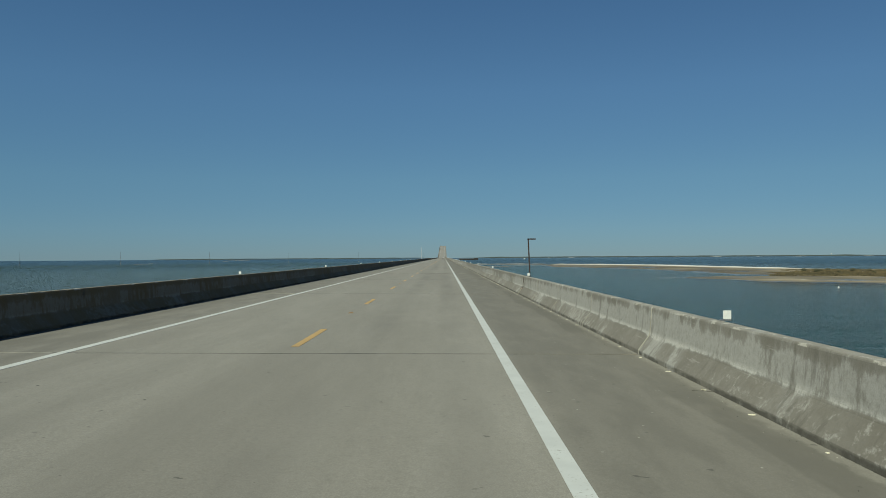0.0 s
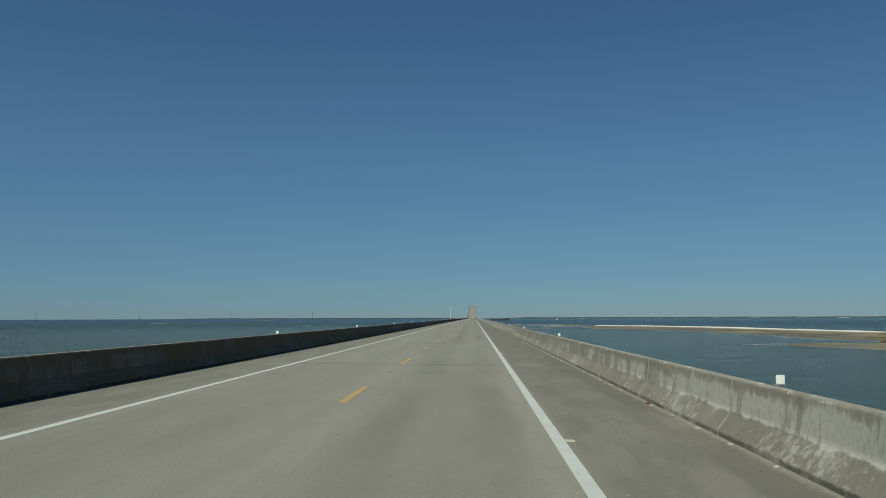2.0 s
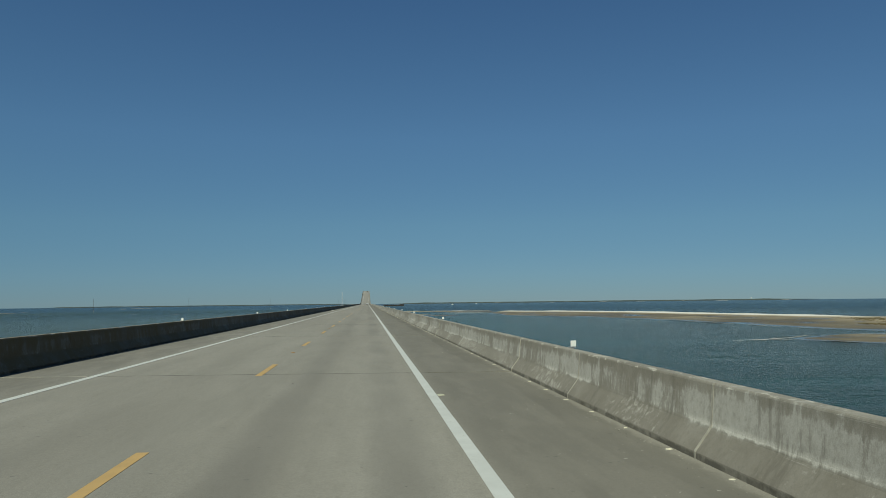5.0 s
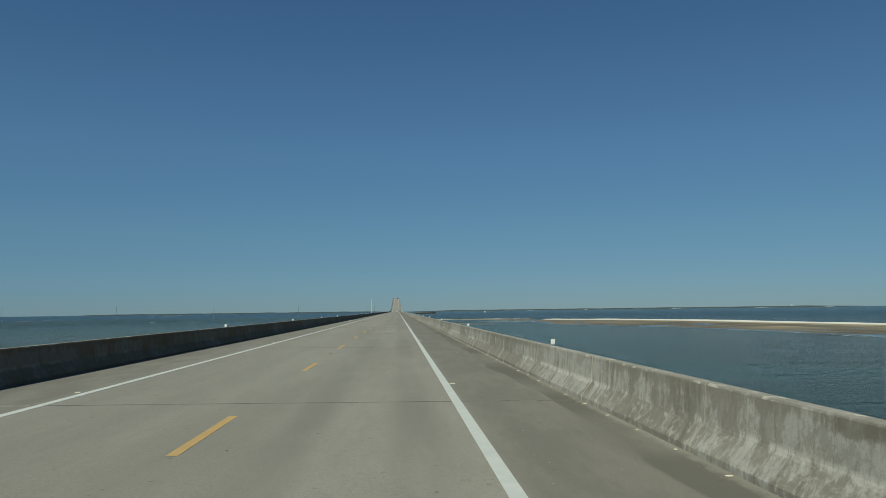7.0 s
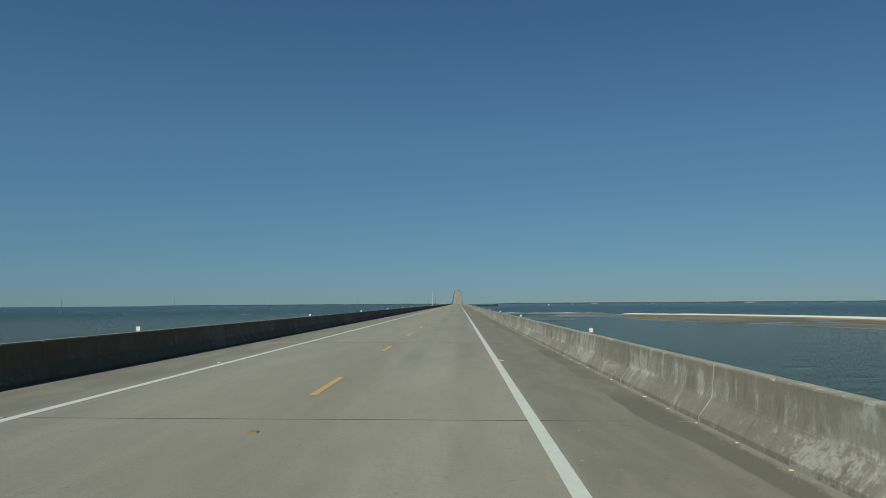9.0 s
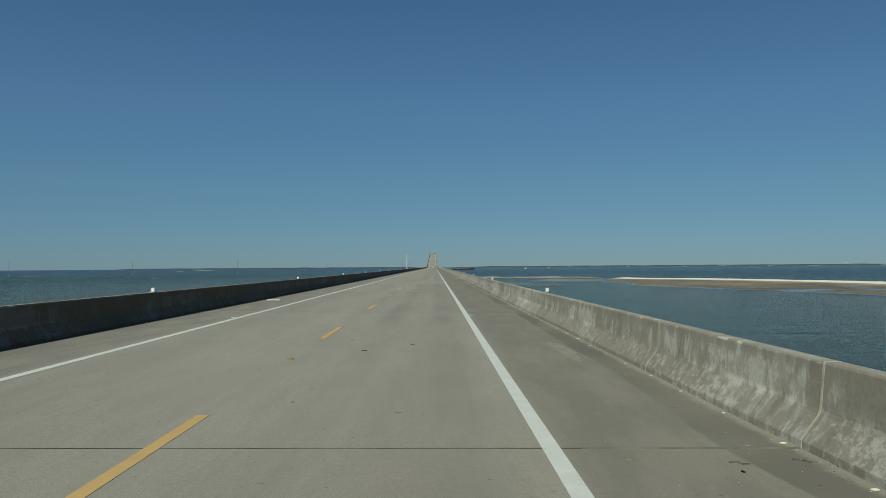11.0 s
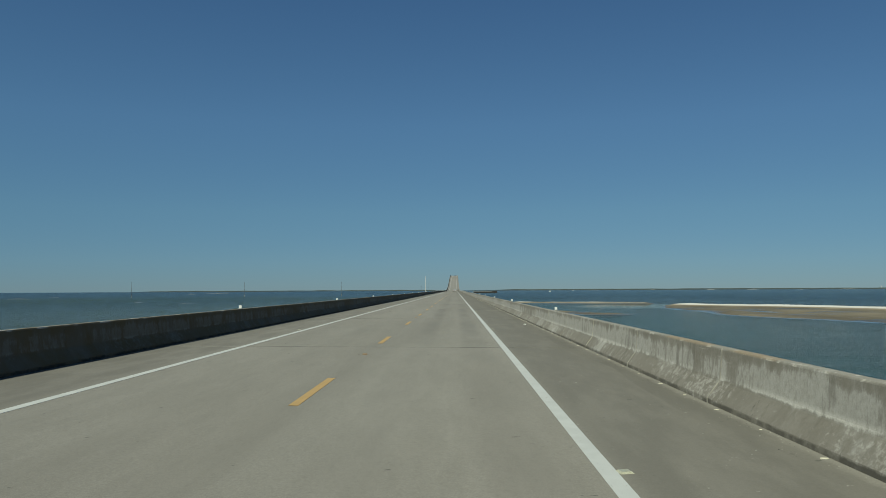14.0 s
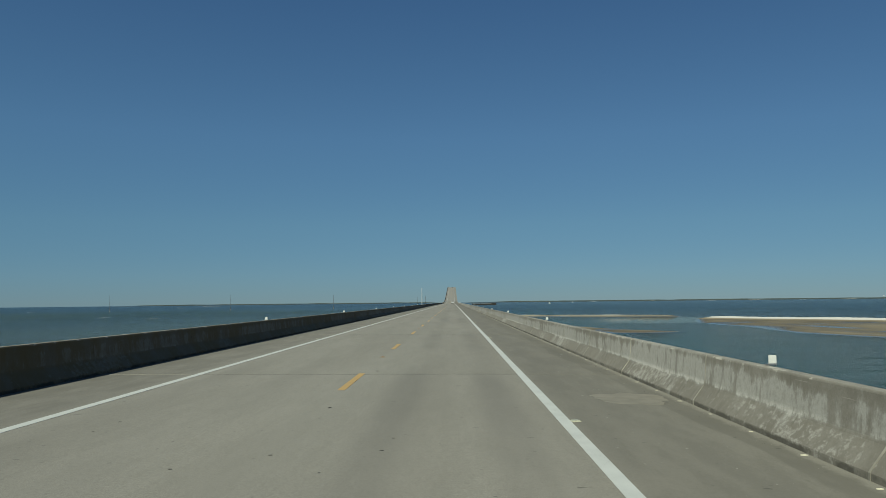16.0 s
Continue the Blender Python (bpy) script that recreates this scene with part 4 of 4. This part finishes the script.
def crumpled(x, y, r, material, name, label, seed, group="", flat=0.55):
    rnd = random.Random(seed)
    bm = bmesh.new()
    bmesh.ops.create_icosphere(bm, subdivisions=2, radius=r)
    for v in bm.verts:
        v.co *= rnd.uniform(0.7, 1.15)
        v.co.z = max(-0.4 * r, v.co.z * flat)
    return tagged(part(name, bm, material, at=(x, y, 0.4 * r + fall(x))), label, "litter", group)


crumpled(5.5, 353.2, 0.06, REFLECT, "paper_cup", "crumpled white paper cup on the shoulder", 3)


def leaf(x, y, turn, size):
    n = 6
    top = [(size * (i / n - 0.5), size * 0.28 * math.sin(math.pi * i / n), 0.012 + 0.012 * math.cos(3.0 * i / n)) for i in range(n + 1)]
    low = [(px, -py, pz * 0.6) for px, py, pz in top[1:-1]]
    verts = top + low[::-1]
    m = len(verts)
    verts = verts + [(a, b, c - 0.004) for a, b, c in verts]
    bm = solid(verts, [tuple(range(m)), tuple(range(m, 2 * m))] + [(i, (i + 1) % m, m + (i + 1) % m, m + i) for i in range(m)])
    ob = part("dead_leaf", bm, DRY_LEAF, at=(x, y, fall(x)))
    ob.rotation_euler = (0, 0, radians(turn))
    return tagged(ob, "curled brown dead leaf on the concrete", "leaf", "dead leaves on the road")


for spot in ((5.9, 279.0, 20, 0.12), (5.1, 256.5, 70, 0.11), (5.93, 22.5, 10, 0.12), (3.7, 30.5, 40, 0.1), (5.0, 30.5, 100, 0.09),
             (5.88, 30.7, 15, 0.12), (5.8, 29.7, 60, 0.08), (5.5, 30.2, 160, 0.07), (5.0, 29.6, 80, 0.07), (4.9, 31.6, 20, 0.07), (5.6, 79.7, 50, 0.07),
             (4.6, 77.9, 120, 0.06), (4.3, 76.8, 10, 0.06), (3.4, 78.3, 35, 0.06)):
    leaf(*spot[:3], spot[3] * 0.6)
crumpled(5.86, 61.0, 0.05, BRICK, "brick_lump", "red-brown lump of broken brick by the barrier's toe", 5)


def pebble(x, y, r, seed):
    return crumpled(x, y, r, SHELL_SHEEN, "shell_fragment", "small white broken shell on the shoulder", seed, "shells on the shoulder")


for i, spot in enumerate(((5.1, 78.8), (4.9, 76.7), (4.9, 190.9), (4.9, 190.4), (5.2, 190.2), (5.5, 190.5), (4.95, 256.2), (5.5, 285.2), (4.7, 33.4), (5.3, 120.6), (5.0, 141.3), (4.6, 220.8), (5.4, 331.9))):
    pebble(*spot, 0.009 + 0.003 * (i % 3), 40 + i)


def twig(x, y, turn, length):
    bends = [(0, 0, 0.008), (length * 0.4, 0.02, 0.016), (length * 0.7, -0.01, 0.012), (length, 0.03, 0.01)]
    ob = thing("twig", "thin dark dry twig on the concrete shoulder", "twig", "twigs on the shoulder", at=(x, y, fall(x + 0.1)))
    ob.rotation_euler = (0, 0, radians(turn))
    for p, q in zip(bends, bends[1:]):
        part("stick", tube(p, q, 0.0035, 0.0025, 6), WOOD, ob)
    part("side_shoot", tube(bends[1], (length * 0.55, 0.05, 0.02), 0.0025, 0.0015, 6), WOOD, ob)
    return ob


twig(5.72, 7.5, -30, 0.25)
twig(5.1, 256.8, -35, 0.16)
twig(5.68, 256.9, -45, 0.2)

# ---- pale mended crack on the shoulder ----
FILLER = plain("crack_filler", (0.15, 0.142, 0.12), (0.21, 0.2, 0.17), 5, 0.9)


def mended_crack(line, half):
    verts, faces = [], []
    for i, (px, py) in enumerate(line):
        w = half * math.sin(math.pi * (i + 0.7) / (len(line) + 0.4))
        verts += [(px - w, py - w * 0.4, 0.003 + fall(px - w)), (px + w, py + w * 0.4, 0.003 + fall(px + w))]
        if i:
            faces.append((2 * i - 2, 2 * i - 1, 2 * i + 1, 2 * i))
    part("mended_crack", solid(verts, faces), FILLER, road)


mended_crack([(4.58, 58.7), (4.70, 58.4), (4.64, 57.8), (4.60, 57.2), (4.52, 56.2), (4.48, 55.4)], 0.022)
mended_crack([(4.92, 67.8), (4.86, 67.3), (4.68, 66.7), (4.60, 66.2), (4.46, 65.6), (4.40, 65.1)], 0.016)


def tar_speck(x, y, r, seed):
    ob = crumpled(x, y, r, RUBBER, "rubber_crumb", "small black crumb of tyre rubber on the lane", seed, "rubber crumbs on the lanes", 0.16)
    ob.location.z = 0.1 * r + fall(x)
    ob.scale = (1.0, 0.75, 1.0)
    return ob


CRUMBS = random.Random(23)
SEEN = ((2.04, 6.73), (1.34, 6.66), (0.3, 8.89), (3.03, 9.97), (-2.29, 7.73), (-0.61, 6.82), (-3.0, 90.98), (-2.77, 91.39), (1.99, 90.39), (2.02, 89.65), (1.45, 89.54),
        (1.9, 94.57), (-2.32, 197.95), (2.37, 192.56), (2.63, 190.52), (0.7, 191.57), (-0.83, 190.97), (2.98, 168.34), (0.63, 170.58), (-0.93, 174.31), (1.57, 171.74),
        (0.91, 259.66), (0.99, 260.64), (-0.16, 262.54), (-1.57, 309.93), (-1.53, 304.95), (0.83, 305.83), (1.51, 305.62), (0.37, 303.85), (-1.42, 302.95))
LATER = ((-1.83, 337.12), (2.5, 336.12), (1.65, 337.04), (-3.35, 341.23), (-2.68, 340.59), (-0.04, 336.82), (0.87, 370.52), (1.37, 371.62),
         (-0.28, 372.92), (0.2, 371.36), (1.44, 372.39), (-2.4, 373.62), (-2.41, 372.85), (-0.62, 370.67))
BIG = ((0.8, 267.4), (1.26, 265.3), (2.16, 266.43), (2.36, 301.68), (0.25, 375.01), (0.37, 381.25))
for i, (x, y) in enumerate(SEEN + LATER):
    tar_speck(x, y, CRUMBS.choice((0.016, 0.02, 0.026)), 200 + i)
for i, (x, y) in enumerate(BIG):
    tar_speck(x, y, CRUMBS.uniform(0.036, 0.052), 300 + i)
for i in range(60):
    y = 14 + 6.2 * i + CRUMBS.uniform(-2, 2)
    tar_speck(CRUMBS.uniform(-3.4, 3.4), y, CRUMBS.choice((0.01, 0.014, 0.02)), 400 + i)


# ---- tyre marks and cement smears on the deck ----
def tyre_mark(x, y0, y1, drift):
    n = 8
    verts, faces = [], []
    for i in range(n + 1):
        y = y0 + (y1 - y0) * i / n
        w = 0.016 * math.sin(math.pi * (i + 0.3) / (n + 0.6))
        verts += [(x + drift * i / n - w, y, fall(x) + 0.003), (x + drift * i / n + w, y, fall(x) + 0.003)]
    for i in range(n):
        faces.append((2 * i, 2 * i + 1, 2 * i + 3, 2 * i + 2))
    part("tyre_mark", solid(verts, faces), MARK, road)


MARK = plain("rubber_smear", (0.125, 0.119, 0.105), (0.205, 0.195, 0.172), 6, 0.8)
tyre_mark(3.32, 103.0, 106.0, 0.02)
tyre_mark(3.02, 104.6, 106.4, 0.02)
tyre_mark(3.44, 108.0, 111.0, 0.05)


def smear(x, y, rx, ry, seed):
    rnd = random.Random(seed)
    n = 28
    rim = []
    for i in range(n):
        a = 2 * math.pi * i / n
        r = 1 + 0.35 * noise.noise(Vector((math.cos(a) * 1.6, math.sin(a) * 1.6, seed))) + rnd.uniform(-0.1, 0.1)
        rim.append((x + rx * r * math.cos(a), y + ry * r * math.sin(a)))
    verts = [(px, py, fall(px) + 0.003) for px, py in rim] + [(px, py, fall(px) - 0.002) for px, py in rim]
    part("cement_smear", solid(verts, [tuple(range(n))] + [(i, (i + 1) % n, n + (i + 1) % n, n + i) for i in range(n)]), SMEAR, road)


SMEAR = plain("cement_smear", (0.178, 0.167, 0.140), (0.222, 0.208, 0.176), 3, 0.9)
for spot in ((4.02, 87.85, 0.27, 0.42, 1), (4.3, 90.05, 0.2, 0.26, 2), (5.15, 376.2, 0.62, 0.72, 3), (4.42, 72.9, 0.48, 0.9, 4), (5.15, 265.3, 0.17, 1.6, 5)):
    smear(*spot)


# ---- grit washed up along the barrier's toe ----
def grit(name, label, material, seed, count, x0, x1, small, large):
    """Loose chips of mortar and shell, thick in some stretches and thin in others."""
    rnd = random.Random(seed)
    verts, faces = [], []
    while len(verts) < count * 6:
        y = rnd.uniform(-1, 420)
        if noise.noise(Vector((y * 0.35, seed, 0))) + 0.5 * noise.noise(Vector((y * 1.7, seed, 3))) < rnd.uniform(-0.35, 0.5):
            continue
        x = x1 - abs(rnd.gauss(0, 0.4)) * (x1 - x0)
        r = rnd.uniform(small, large)
        a, h = rnd.uniform(0, 6.283), r * rnd.uniform(0.3, 0.7)
        z, b = fall(x), len(verts)
        for k in range(4):
            q = a + 1.571 * k + rnd.uniform(-0.4, 0.4)
            p = r * rnd.uniform(0.7, 1.6)
            verts.append((x + p * math.cos(q), y + p * math.sin(q), z - 0.002))
        verts += [(x, y, z + h), (x + 0.4 * r, y + 0.2 * r, z + 0.8 * h)]
        faces += [(b, b + 1, b + 5, b + 4), (b + 1, b + 2, b + 5), (b + 2, b + 3, b + 4, b + 5), (b + 3, b, b + 4)]
    me = bpy.data.meshes.new(name)
    me.from_pydata(verts, [], faces)
    me.materials.append(material)
    return tagged(new(name, me), label, kind="stuff")


grit("mortar_grit", "pale chips of mortar and shell along the barrier's toe", SHELL_SHEEN, 3, 5200, 5.62, 5.955, 0.003, 0.010)
grit("dark_grit", "dark crumbs of dirt along the barrier's toe", SHADE_AND_GRIT, 8, 2600, 5.5, 5.955, 0.003, 0.009)
